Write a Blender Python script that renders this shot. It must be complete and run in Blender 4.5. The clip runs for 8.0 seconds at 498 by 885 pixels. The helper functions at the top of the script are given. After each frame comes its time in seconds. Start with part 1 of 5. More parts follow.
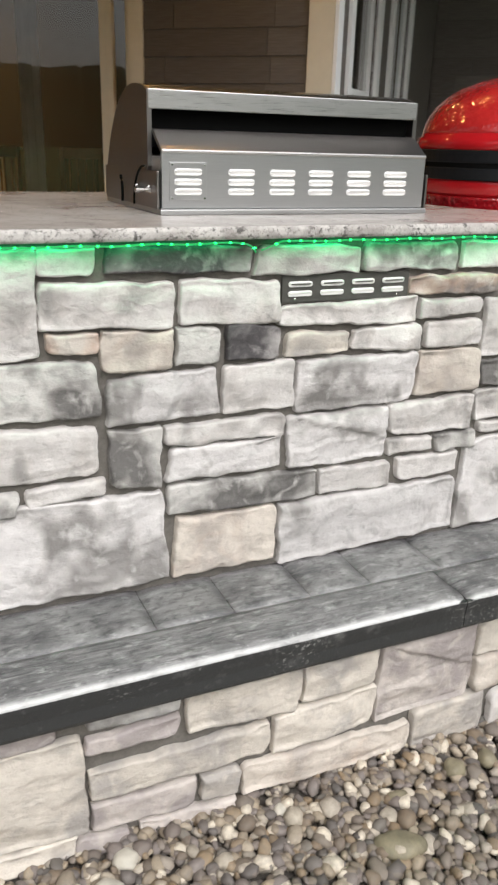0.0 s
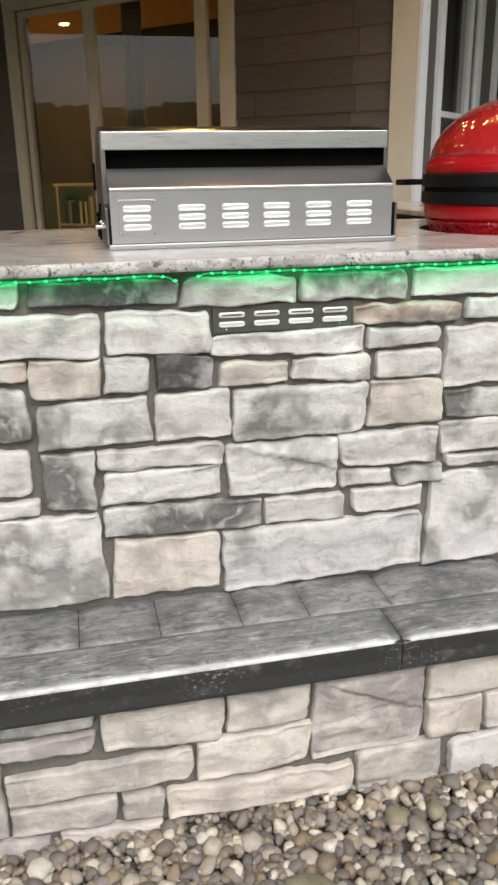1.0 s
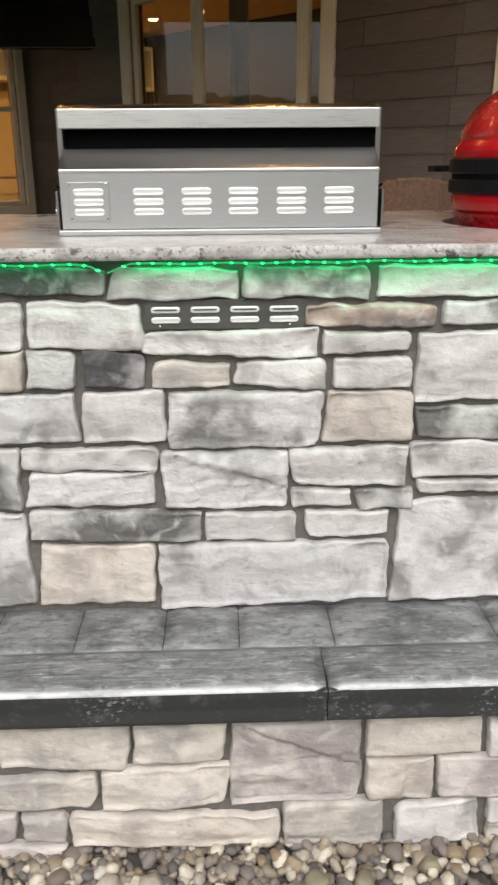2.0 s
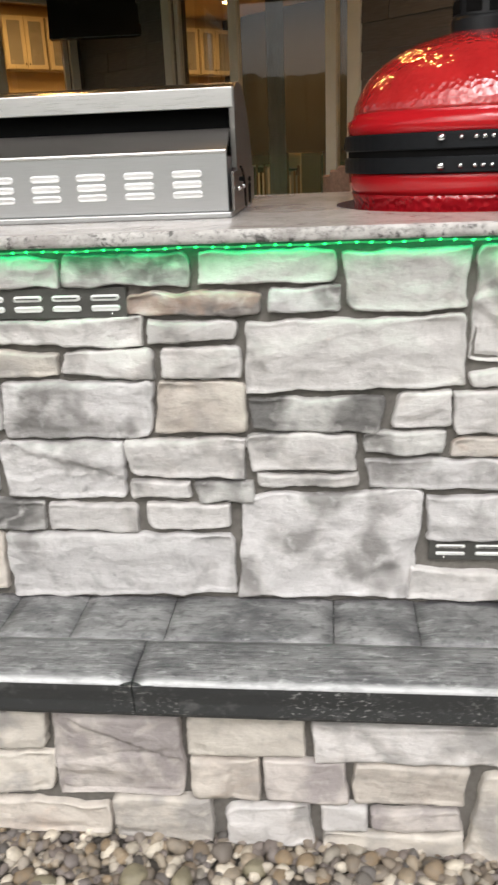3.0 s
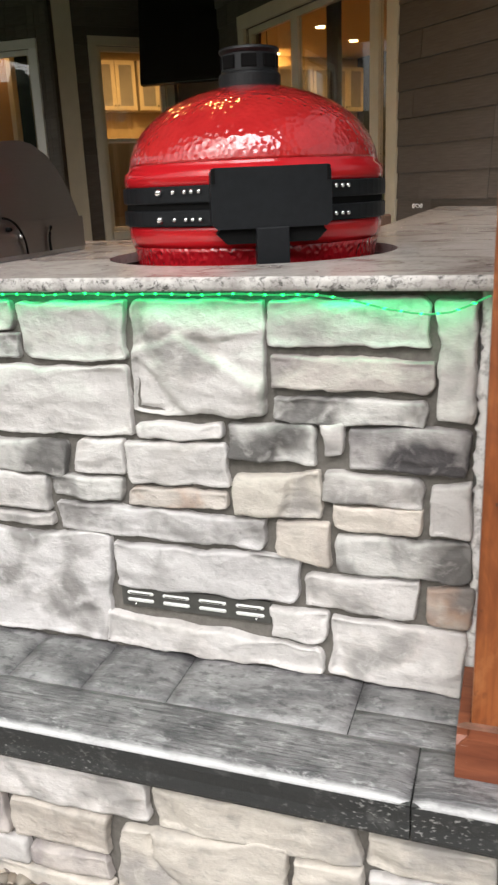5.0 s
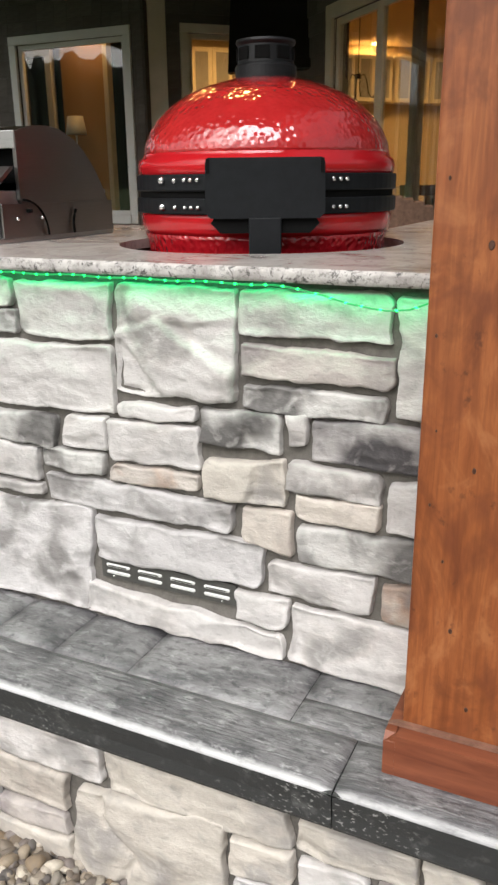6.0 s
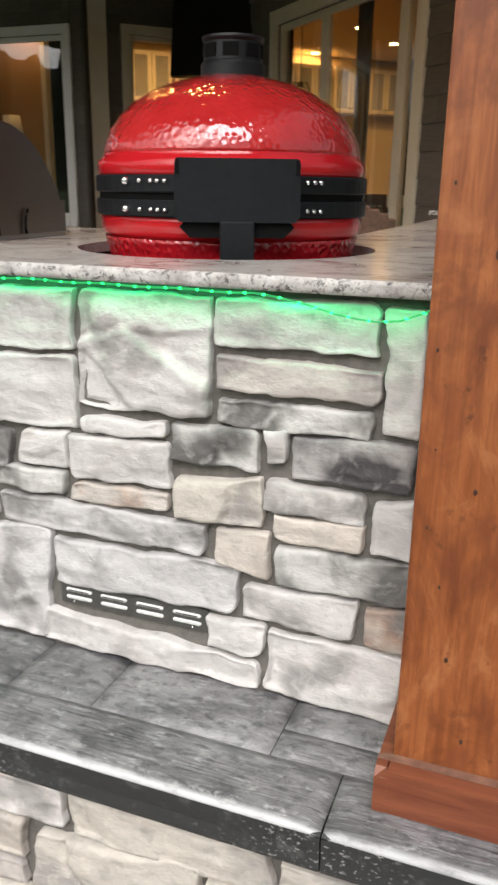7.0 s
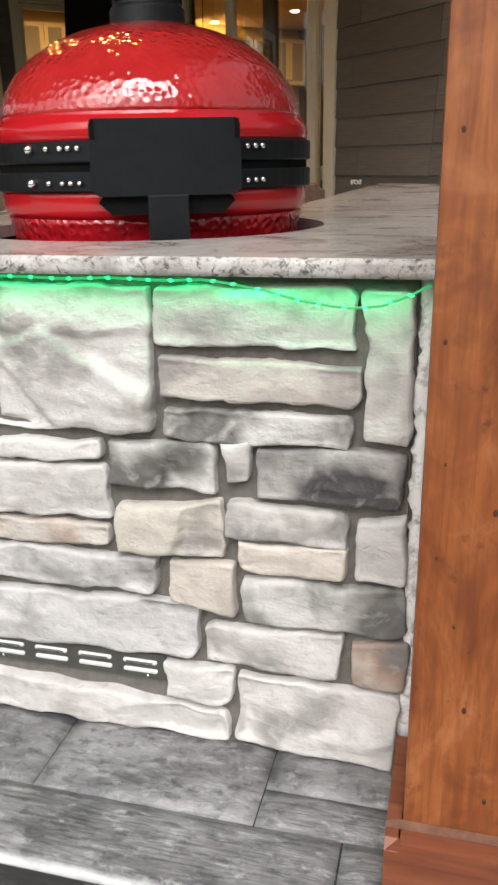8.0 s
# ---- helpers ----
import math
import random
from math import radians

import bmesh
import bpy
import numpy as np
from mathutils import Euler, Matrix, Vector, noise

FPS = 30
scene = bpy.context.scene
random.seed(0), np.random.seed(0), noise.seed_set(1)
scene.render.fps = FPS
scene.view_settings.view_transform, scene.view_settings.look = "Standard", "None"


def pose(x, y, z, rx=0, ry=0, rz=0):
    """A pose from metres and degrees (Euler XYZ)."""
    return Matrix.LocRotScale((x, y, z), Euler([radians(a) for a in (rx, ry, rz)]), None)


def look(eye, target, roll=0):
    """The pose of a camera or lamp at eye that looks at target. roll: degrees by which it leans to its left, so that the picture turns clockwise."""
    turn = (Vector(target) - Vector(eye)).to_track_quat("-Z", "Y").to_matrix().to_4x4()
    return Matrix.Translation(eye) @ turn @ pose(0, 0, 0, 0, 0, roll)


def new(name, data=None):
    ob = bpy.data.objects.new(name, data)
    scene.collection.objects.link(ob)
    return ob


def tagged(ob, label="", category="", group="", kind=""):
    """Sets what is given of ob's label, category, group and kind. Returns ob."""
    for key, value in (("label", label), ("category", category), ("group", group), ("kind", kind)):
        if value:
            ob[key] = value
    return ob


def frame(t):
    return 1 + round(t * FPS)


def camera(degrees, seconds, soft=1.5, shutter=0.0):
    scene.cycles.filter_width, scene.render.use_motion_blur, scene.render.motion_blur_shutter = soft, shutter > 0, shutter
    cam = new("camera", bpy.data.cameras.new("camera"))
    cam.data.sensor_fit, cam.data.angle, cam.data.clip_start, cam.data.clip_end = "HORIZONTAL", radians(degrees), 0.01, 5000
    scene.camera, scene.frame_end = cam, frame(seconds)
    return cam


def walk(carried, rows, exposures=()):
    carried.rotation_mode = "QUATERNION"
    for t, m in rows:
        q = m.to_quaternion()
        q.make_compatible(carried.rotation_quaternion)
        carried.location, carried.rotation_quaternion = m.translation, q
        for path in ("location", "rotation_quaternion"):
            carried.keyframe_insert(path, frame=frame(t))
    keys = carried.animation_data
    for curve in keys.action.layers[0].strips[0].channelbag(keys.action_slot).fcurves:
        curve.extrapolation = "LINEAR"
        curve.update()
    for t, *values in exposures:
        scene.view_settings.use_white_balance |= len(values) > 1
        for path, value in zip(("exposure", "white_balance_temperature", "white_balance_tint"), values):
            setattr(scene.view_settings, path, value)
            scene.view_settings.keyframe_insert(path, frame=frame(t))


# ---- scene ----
cam = camera(34.8, 8.0, 2.5, 0.3)
PATH = [
    (0, (0.032, -1.712, 1.059), (0.799, -0.002, 0.36), 1.6),
    (0.5, (0.307, -1.784, 1.063), (0.875, 0.012, 0.393), 0.1),
    (1, (0.55, -1.901, 1.079), (0.956, -0.051, 0.436), -0.9),
    (1.2, (0.649, -1.893, 1.08), (0.996, -0.03, 0.44), -0.4),
    (2.3, (1.254, -1.73, 1.04), (1.216, 0.149, 0.357), -0.6),
    (2.5, (1.4, -1.72, 1.035), (1.305, 0.149, 0.33), -0.7),
    (3, (1.698, -1.708, 1.043), (1.49, 0.157, 0.352), -2.4),
    (3.5, (1.955, -1.603, 1.026), (1.735, 0.296, 0.439), -0.0),
    (4, (2.207, -1.482, 1.029), (1.87, 0.402, 0.448), -0.4),
    (4.5, (2.515, -1.498, 1.033), (2.017, 0.336, 0.411), -1.1),
    (5, (2.783, -1.516, 1.052), (2.165, 0.287, 0.445), -2.5),
    (5.2, (2.846, -1.481, 1.039), (2.193, 0.311, 0.44), -2.0),
    (6.3, (3.05, -1.457, 1.05), (2.205, 0.241, 0.419), -0.3),
    (6.5, (3.04, -1.458, 1.049), (2.193, 0.241, 0.418), -0.2),
    (7, (2.915, -1.4, 1.039), (2.244, 0.383, 0.429), 0.8),
    (7.5, (2.798, -1.312, 1.03), (2.299, 0.517, 0.393), 1.9),
    (8, (2.773, -1.17, 1.018), (2.294, 0.656, 0.357), -1.1),
]
walk(cam, [(t, look(eye, target, roll)) for t, eye, target, roll in PATH], [(0.0, -0.10), (2.5, -0.19), (3.5, -0.08), (4.5, -0.09), (5.0, 0.02), (7.0, -0.02), (8.0, 0.02)])

# ---- light ----
world = bpy.data.worlds.new("overcast_sky")
scene.world = world
world.use_nodes = True
wn, wl = world.node_tree.nodes, world.node_tree.links
wn.clear()
sky = wn.new("ShaderNodeTexSky")
sky.sky_type, sky.sun_disc = "NISHITA", False
sky.sun_elevation, sky.sun_rotation = radians(38), radians(200)
sky.air_density, sky.dust_density = 1.2, 4.0
dull = wn.new("ShaderNodeHueSaturation")
dull.inputs["Saturation"].default_value = 0.22
bg = wn.new("ShaderNodeBackground")
bg.inputs["Strength"].default_value = 0.15
wo = wn.new("ShaderNodeOutputWorld")
wl.new(sky.outputs[0], dull.inputs["Color"])
wl.new(dull.outputs[0], bg.inputs["Color"])
wl.new(bg.outputs[0], wo.inputs[0])

sun_data = bpy.data.lights.new("sun", "SUN")
sun_data.energy, sun_data.angle, sun_data.color = 2.75, radians(35), (1.0, 0.99, 0.995)
sun = new("sun", sun_data)
sun.matrix_world = look((0, 0, 0), (-0.22, 0.60, -0.80))

WARM = (1.0, 0.54, 0.17)


def downlight(x, y, z, watts, name="downlight_lamp"):
    data = bpy.data.lights.new(name, "AREA")
    data.shape, data.size, data.energy, data.color = "DISK", 0.14, watts, WARM
    ob = new(name, data)
    ob.matrix_world = pose(x, y, z)
    return ob



def strip_glow(x0, x1, z=0.8605):
    """The light that the green strip throws on the stones below it."""
    data = bpy.data.lights.new("strip_lamp", "AREA")
    data.shape, data.size, data.size_y, data.energy, data.color = "RECTANGLE", x1 - x0, 0.006, 0.41 * (x1 - x0), (0.0, 1.0, 0.30)
    ob = new("strip_lamp", data)
    ob.matrix_world = pose((x0 + x1) / 2, -0.006, z, 14)


strip_glow(-0.9, 0.76)
strip_glow(0.86, 2.40)
strip_glow(2.42, 2.70, 0.840)


# ---- materials ----
class Mat:
    """A small wrapper that keeps node wiring short."""

    def __init__(self, name, rough=0.7, metal=0.0, spec=0.5):
        self.m = bpy.data.materials.new(name)
        self.m.use_nodes = True
        self.n, self.l = self.m.node_tree.nodes, self.m.node_tree.links
        self.b = self.n["Principled BSDF"]
        self.b.inputs["Roughness"].default_value = rough
        self.b.inputs["Metallic"].default_value = metal
        self.b.inputs["Specular IOR Level"].default_value = spec
        self.co = self.n.new("ShaderNodeTexCoord").outputs["Object"]
        self.height = None

    def mapped(self, scale=(1, 1, 1), shift=None):
        mp = self.n.new("ShaderNodeMapping")
        mp.inputs["Scale"].default_value = scale
        self.l.new(self.co, mp.inputs["Vector"])
        if shift is not None:
            self.l.new(shift, mp.inputs["Location"])
        return mp.outputs[0]

    def noise(self, scale, detail=4.0, rough=0.55, vec=None, warp=0.0):
        t = self.n.new("ShaderNodeTexNoise")
        t.inputs["Scale"].default_value, t.inputs["Detail"].default_value = scale, detail
        t.inputs["Roughness"].default_value, t.inputs["Distortion"].default_value = rough, warp
        self.l.new(vec if vec is not None else self.co, t.inputs["Vector"])
        return t.outputs["Fac"]

    def cells(self, scale, vec=None, out="Color"):
        t = self.n.new("ShaderNodeTexVoronoi")
        t.inputs["Scale"].default_value = scale
        self.l.new(vec if vec is not None else self.co, t.inputs["Vector"])
        return t.outputs[out]

    def ramp(self, fac, *stops):
        r = self.n.new("ShaderNodeValToRGB")
        while len(r.color_ramp.elements) < len(stops):
            r.color_ramp.elements.new(0.5)
        for e, (p, c) in zip(r.color_ramp.elements, stops):
            e.position = p
            e.color = (c, c, c, 1) if isinstance(c, (int, float)) else (*c, 1)
        self.l.new(fac, r.inputs[0])
        return r.outputs[0]

    def mix(self, fac, a, b, mode="MIX"):
        x = self.n.new("ShaderNodeMix")
        x.data_type, x.blend_type = "RGBA", mode
        for sock, v in ((x.inputs[0], fac), (x.inputs[6], a), (x.inputs[7], b)):
            if isinstance(v, bpy.types.NodeSocket):
                self.l.new(v, sock)
            elif isinstance(v, (int, float)):
                sock.default_value = v if sock == x.inputs[0] else (v, v, v, 1)
            else:
                sock.default_value = (*v, 1)
        return x.outputs[2]

    def math(self, op, a, b=0.0):
        x = self.n.new("ShaderNodeMath")
        x.operation = op
        for sock, v in zip(x.inputs, (a, b)):
            if isinstance(v, bpy.types.NodeSocket):
                self.l.new(v, sock)
            else:
                sock.default_value = v
        return x.outputs[0]

    def random(self):
        return self.n.new("ShaderNodeObjectInfo").outputs["Random"]

    def island(self):
        return self.n.new("ShaderNodeNewGeometry").outputs["Random Per Island"]

    def colour(self, c):
        if isinstance(c, bpy.types.NodeSocket):
            self.l.new(c, self.b.inputs["Base Color"])
        else:
            self.b.inputs["Base Color"].default_value = (*c, 1)
        return self

    def rough(self, s):
        self.l.new(s, self.b.inputs["Roughness"])
        return self

    def bump(self, h, strength=0.4, dist=0.01):
        x = self.n.new("ShaderNodeBump")
        x.inputs["Strength"].default_value, x.inputs["Distance"].default_value = strength, dist
        self.l.new(h, x.inputs["Height"])
        if self.height is not None:
            self.l.new(self.height, x.inputs["Normal"])
        self.height = x.outputs[0]
        self.l.new(self.height, self.b.inputs["Normal"])
        return self


def stone_material(name, base, smudge, amount, warm=(0.45, 0.36, 0.285), warmth=0.2, start=0.50):
    """Cast stone: pale ground, soft dark smudges, small warm patches, chipped and layered relief."""
    m = Mat(name, 0.88, 0, 0.25)
    r = m.random()
    shift = m.n.new("ShaderNodeCombineXYZ")
    for k, f in enumerate((37.0, 11.0, 53.0)):
        m.l.new(m.math("MULTIPLY", r, f), shift.inputs[k])
    v = m.mapped((1, 1, 1), shift.outputs[0])
    flat = m.mapped((0.75, 1, 1.25), shift.outputs[0])
    wide = m.noise(7.0, 3, 0.5, v, 0.25)
    mid = m.noise(21.0, 4, 0.55, v, 0.5)
    fine = m.noise(240.0, 3, 0.6, v)
    chip = m.noise(9.0, 4, 0.55, flat, 0.3)
    ledge = m.ramp(chip, (0.36, 0.0), (0.41, 0.5), (0.54, 0.55), (0.57, 1.0))
    dent = m.noise(46.0, 4, 0.6, flat, 0.1)
    c = m.mix(m.math("MULTIPLY", m.ramp(m.noise(7.0, 3, 0.5, v, 0.4), (start, 0.0), (start + 0.16, 1.0)), warmth), base, warm)
    c = m.mix(m.ramp(wide, (0.59 - amount * 0.30, 0.0), (0.70 - amount * 0.20, 1.0)), c, smudge)
    c = m.mix(m.ramp(mid, (0.30, 0.42 + 0.3 * amount), (0.46, 0.0)), c, tuple(0.5 * (s + b) * 0.72 for s, b in zip(smudge, base)))
    c = m.mix(m.ramp(mid, (0.54, 0.0), (0.72, 0.5)), c, tuple(min(0.74, s * 1.27) for s in base))
    c = m.mix(m.ramp(dent, (0.29, 0.30), (0.37, 0.0)), c, tuple(0.5 * (s + b) * 0.5 for s, b in zip(smudge, base)))
    c = m.mix(m.ramp(fine, (0.30, 0.14), (0.42, 0.0)), c, tuple(s * 0.5 for s in base))
    c = m.mix(1.0, c, m.ramp(r, (0.0, 0.88), (1.0, 1.06)), "MULTIPLY")
    m.colour(c)
    m.bump(m.noise(11.0, 5, 0.55, v, 0.2), 0.5, 0.018)
    m.bump(ledge, 0.3, 0.005)
    m.bump(dent, 0.6, 0.006)
    m.bump(m.noise(120.0, 4, 0.62, flat, 0.2), 0.25, 0.003)
    m.bump(fine, 0.22, 0.0014)
    return m.m


STONE = {
    "w": stone_material("white_stone", (0.580, 0.554, 0.533), (0.33, 0.315, 0.300), 0.15),
    "b": stone_material("cloudy_stone", (0.570, 0.549, 0.538), (0.25, 0.238, 0.228), 0.29, warmth=0.12),
    "g": stone_material("grey_stone", (0.543, 0.528, 0.502), (0.15, 0.143, 0.137), 0.52),
    "d": stone_material("dark_stone", (0.387, 0.366, 0.355), (0.075, 0.07, 0.072), 0.76, warmth=0.2),
    "t": stone_material("tan_stone", (0.554, 0.502, 0.444), (0.40, 0.36, 0.325), 0.4, (0.50, 0.355, 0.255), 0.6),
    "o": stone_material("rusty_stone", (0.522, 0.475, 0.428), (0.24, 0.215, 0.20), 0.45, (0.46, 0.25, 0.14), 0.85, 0.42),
    "p": stone_material("pinkish_stone", (0.533, 0.486, 0.449), (0.34, 0.305, 0.295), 0.42),
    "c": stone_material("cream_stone", (0.585, 0.538, 0.475), (0.38, 0.355, 0.33), 0.35),
}

m = Mat("mortar", 0.95, 0, 0.2)
m.colour(m.ramp(m.noise(60, 6, 0.7), (0.3, (0.118, 0.109, 0.097)), (0.7, (0.176, 0.163, 0.147))))
m.bump(m.noise(160, 5, 0.7), 0.35, 0.004)
MORTAR = m.m

m = Mat("granite", 0.16, 0, 0.5)
cloud = m.noise(6, 5, 0.6, None, 1.2)
speck = m.noise(85, 4, 0.7)
c = m.mix(m.ramp(cloud, (0.4, 0.0), (0.65, 1.0)), (0.64, 0.615, 0.58), (0.50, 0.46, 0.44))
c = m.mix(m.ramp(speck, (0.56, 0.0), (0.66, 0.6)), c, (0.30, 0.27, 0.25))
c = m.mix(m.ramp(m.noise(30, 5, 0.72, None, 0.4), (0.62, 0.0), (0.70, 0.8)), c, (0.12, 0.11, 0.10))
c = m.mix(m.ramp(m.noise(1.7, 5, 0.6, m.mapped((1, 1.6, 1)), 2.0), (0.55, 0.0), (0.62, 0.55), (0.68, 0.0)), c, (0.27, 0.20, 0.18))
m.colour(c)
GRANITE = m.m

m = Mat("chiselled_granite", 0.55, 0, 0.4)
speck = m.noise(95, 5, 0.7)
c = m.mix(m.ramp(m.noise(16, 5, 0.65, None, 0.5), (0.40, 0.0), (0.62, 1.0)), (0.56, 0.54, 0.51), (0.35, 0.325, 0.305))
c = m.mix(m.ramp(speck, (0.53, 0.0), (0.63, 0.75)), c, (0.20, 0.185, 0.17))
c = m.mix(m.ramp(m.noise(50, 6, 0.72, None, 0.4), (0.545, 0.0), (0.62, 0.9)), c, (0.06, 0.056, 0.05))
m.colour(c)
m.bump(m.noise(60, 5, 0.65), 0.6, 0.004)
GRANITE_EDGE = m.m

def slate(name, along, across, lit_worn_edge):
    """Stamped concrete with a plank-like grain, pale release powder, and wear and highlight painted on the rounded
    edge.
    """
    m = Mat(name, 0.42, 0, 0.5)
    grain = m.noise(10, 6, 0.66, m.mapped((along, across, 1)), 0.35)
    wash = m.noise(5.0, 6, 0.62, m.mapped((1, 1.4, 1)), 0.6)
    c = m.mix(m.ramp(wash, (0.36, 0.0), (0.62, 1.0)), (0.090, 0.087, 0.091), (0.255, 0.246, 0.247))
    c = m.mix(m.ramp(grain, (0.54, 0.0), (0.70, 0.55 if lit_worn_edge else 0.48)), c, (0.42, 0.412, 0.41))
    c = m.mix(m.ramp(grain, (0.34, 0.6 if lit_worn_edge else 0.65), (0.45, 0.0)), c, (0.042, 0.040, 0.043))
    c = m.mix(m.ramp(m.noise(28, 6, 0.72, m.mapped((1, 1.5, 1))), (0.36, 0.7), (0.49, 0.0)), c, (0.045, 0.043, 0.046))
    c = m.mix(m.ramp(m.noise(19, 7, 0.75, m.mapped((1, 2.2, 1)), 0.3), (0.54, 0.0), (0.66, 0.75 if lit_worn_edge else 0.45)), c, (0.50, 0.49, 0.485))
    fine = m.noise(9, 5, 0.68, m.mapped((along * 0.55, across * 2.6, 1)), 0.25)
    c = m.mix(m.ramp(fine, (0.36, 0.6 if lit_worn_edge else 0.3), (0.45, 0.0)), c, (0.035, 0.034, 0.036))
    c = m.mix(m.ramp(fine, (0.58, 0.0), (0.70, 0.5 if lit_worn_edge else 0.25)), c, (0.46, 0.45, 0.445))
    if lit_worn_edge:
        sep = m.n.new("ShaderNodeSeparateXYZ")
        m.l.new(m.co, sep.inputs[0])
        # Pale front band paints the roll's highlight along with its wear; thin band behind.
        edge = m.ramp(m.math("ADD", sep.outputs[1], 0.84), (0.500, 0.5), (0.5025, 1.0), (0.508, 0.95), (0.517, 0.0), (0.650, 0.0), (0.655, 0.5), (0.660, 0.0))
        sheen_wear = m.math("MULTIPLY", edge, m.ramp(m.noise(14, 6, 0.7, m.mapped((1, 2, 2))), (0.30, 0.35), (0.52, 1.0)))
        c = m.mix(sheen_wear, c, (0.62, 0.615, 0.61))
    c = m.mix(1.0, c, m.ramp(m.random(), (0, 0.88), (1, 1.15)), "MULTIPLY")
    m.colour(c)
    m.rough(m.ramp(grain, (0.3, 0.30), (0.8, 0.58)))
    m.bump(grain, 0.9, 0.007)
    m.bump(m.noise(90, 5, 0.7), 0.3, 0.002)
    return m.m


SLATE = slate("stamped_border", 1.3, 9.0, True)
SLATE_CROSS = slate("stamped_planks", 1.2, 2.6, False)

m = Mat("slab_edge", 0.5, 0, 0.5)
e1 = m.noise(22, 6, 0.7)
c = m.mix(m.ramp(e1, (0.56, 0.0), (0.72, 0.6)), (0.035, 0.036, 0.036), (0.15, 0.15, 0.145))
chips = m.math("MULTIPLY", m.ramp(m.noise(3.2, 4, 0.6), (0.50, 0.0), (0.60, 1.0)), m.ramp(m.noise(120, 4, 0.6, m.mapped((0.7, 1, 1.1))), (0.58, 0.0), (0.64, 1.0)))
c = m.mix(chips, c, (0.30, 0.30, 0.285))
m.colour(c)
m.bump(m.noise(55, 6, 0.7), 0.5, 0.004)
EDGE = m.m

m = Mat("blotched_white", 0.8, 0, 0.3)
m.colour(m.ramp(m.noise(30, 6, 0.7), (0.34, (0.22, 0.20, 0.185)), (0.52, (0.78, 0.76, 0.74))))
m.bump(m.noise(45, 5, 0.65), 0.6, 0.006)
END_STRIP = m.m

m = Mat("pebbles", 0.6, 0, 0.4)
isl = m.island()
c = m.ramp(isl, (0.0, (0.13, 0.105, 0.085)), (0.12, (0.33, 0.28, 0.215)), (0.24, (0.125, 0.11, 0.105)), (0.36, (0.25, 0.185, 0.115)), (0.46, (0.44, 0.40, 0.34)), (0.56, (0.085, 0.08, 0.078)), (0.68, (0.21, 0.185, 0.18)), (0.79, (0.16, 0.135, 0.125)), (0.93, (0.62, 0.57, 0.49)))
c = m.mix(1.0, c, (1.03, 1.0, 0.94), "MULTIPLY")
c = m.mix(m.ramp(m.noise(70, 5, 0.65), (0.35, 0.4), (0.65, 0.0)), c, (0.13, 0.115, 0.10))
m.colour(c)
m.bump(m.noise(220, 4, 0.6), 0.25, 0.002)
PEBBLE = m.m

m = Mat("soil", 0.95, 0, 0.2)
m.colour(m.ramp(m.noise(40, 8, 0.75), (0.3, (0.05, 0.045, 0.04)), (0.7, (0.16, 0.14, 0.12))))
m.bump(m.noise(90, 6, 0.7), 0.8, 0.01)
SOIL = m.m

m = Mat("grass", 0.9, 0, 0.2)
m.colour(m.ramp(m.noise(2.5, 10, 0.75), (0.3, (0.03, 0.055, 0.015)), (0.7, (0.075, 0.11, 0.035))))
m.bump(m.noise(60, 6, 0.8), 0.8, 0.03)
GRASS = m.m

m = Mat("far_woods", 0.95, 0, 0.1)
m.colour(m.ramp(m.noise(0.08, 10, 0.75), (0.35, (0.012, 0.02, 0.012)), (0.7, (0.045, 0.06, 0.035))))
WOODS = m.m


def steel(name, base, rough, stretch=(1, 60, 60)):
    m = Mat(name, rough, 1.0)
    g = m.noise(14, 4, 0.6, m.mapped(stretch))
    m.colour(m.mix(m.ramp(g, (0.3, 0.0), (0.7, 1.0)), tuple(b * 0.86 for b in base), base))
    m.rough(m.ramp(g, (0.3, rough - 0.05), (0.7, rough + 0.09)))
    m.bump(g, 0.05, 0.001)
    return m.m


STEEL = steel("brushed_steel", (0.50, 0.50, 0.50), 0.38)
STEEL_HOOD = steel("polished_hood_steel", (0.50, 0.49, 0.48), 0.2)
# Paler copy of the steel; paints the highlight on lip and fold.
STEEL_HIGHLIGHT = steel("highlight_steel", (0.64, 0.63, 0.62), 0.3)
# Darker copy: dim reflections on hood ends and deflector; also the refrigerator's own colour.
STEEL_DARK = steel("darkened_steel", (0.26, 0.245, 0.235), 0.34, (60, 1, 60))


def plain(name, colour, rough=0.6, metal=0.0, vary=0.12, scale=20, bump=0.12, spec=0.5):
    m = Mat(name, rough, metal, spec)
    g = m.noise(scale, 5, 0.65)
    m.colour(m.mix(m.ramp(g, (0.3, 0.0), (0.7, 1.0)), tuple(c * (1 - vary) for c in colour), tuple(min(1, c * (1 + vary)) for c in colour)))
    m.bump(m.noise(scale * 6, 4, 0.6), bump, 0.002)
    return m.m


BLACK = plain("flat_black", (0.004, 0.004, 0.004), 0.95, 0, 0.1, 20, 0.0, 0.05)
# Near-white base paints the highlight that each pressed louver catches.
LOUVER_HIGHLIGHT = plain("louver_highlight", (0.90, 0.90, 0.89), 0.45, 0.0, 0.03)
IRON = plain("powder_coated_iron", (0.008, 0.009, 0.0105), 0.5, 0.0, 0.2, 40, 0.1, 0.2)
CAP_GREY = plain("cast_grey_iron", (0.0065, 0.0068, 0.0078), 0.5, 0.3, 0.25, 30, 0.2)
CHROME = plain("chrome", (0.8, 0.8, 0.8), 0.12, 1.0, 0.03, 20, 0.0)
VENT_PAINT = plain("vent_paint", (0.085, 0.083, 0.075), 0.55, 0.3, 0.2, 25)
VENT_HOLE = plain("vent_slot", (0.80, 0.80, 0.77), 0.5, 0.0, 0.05)
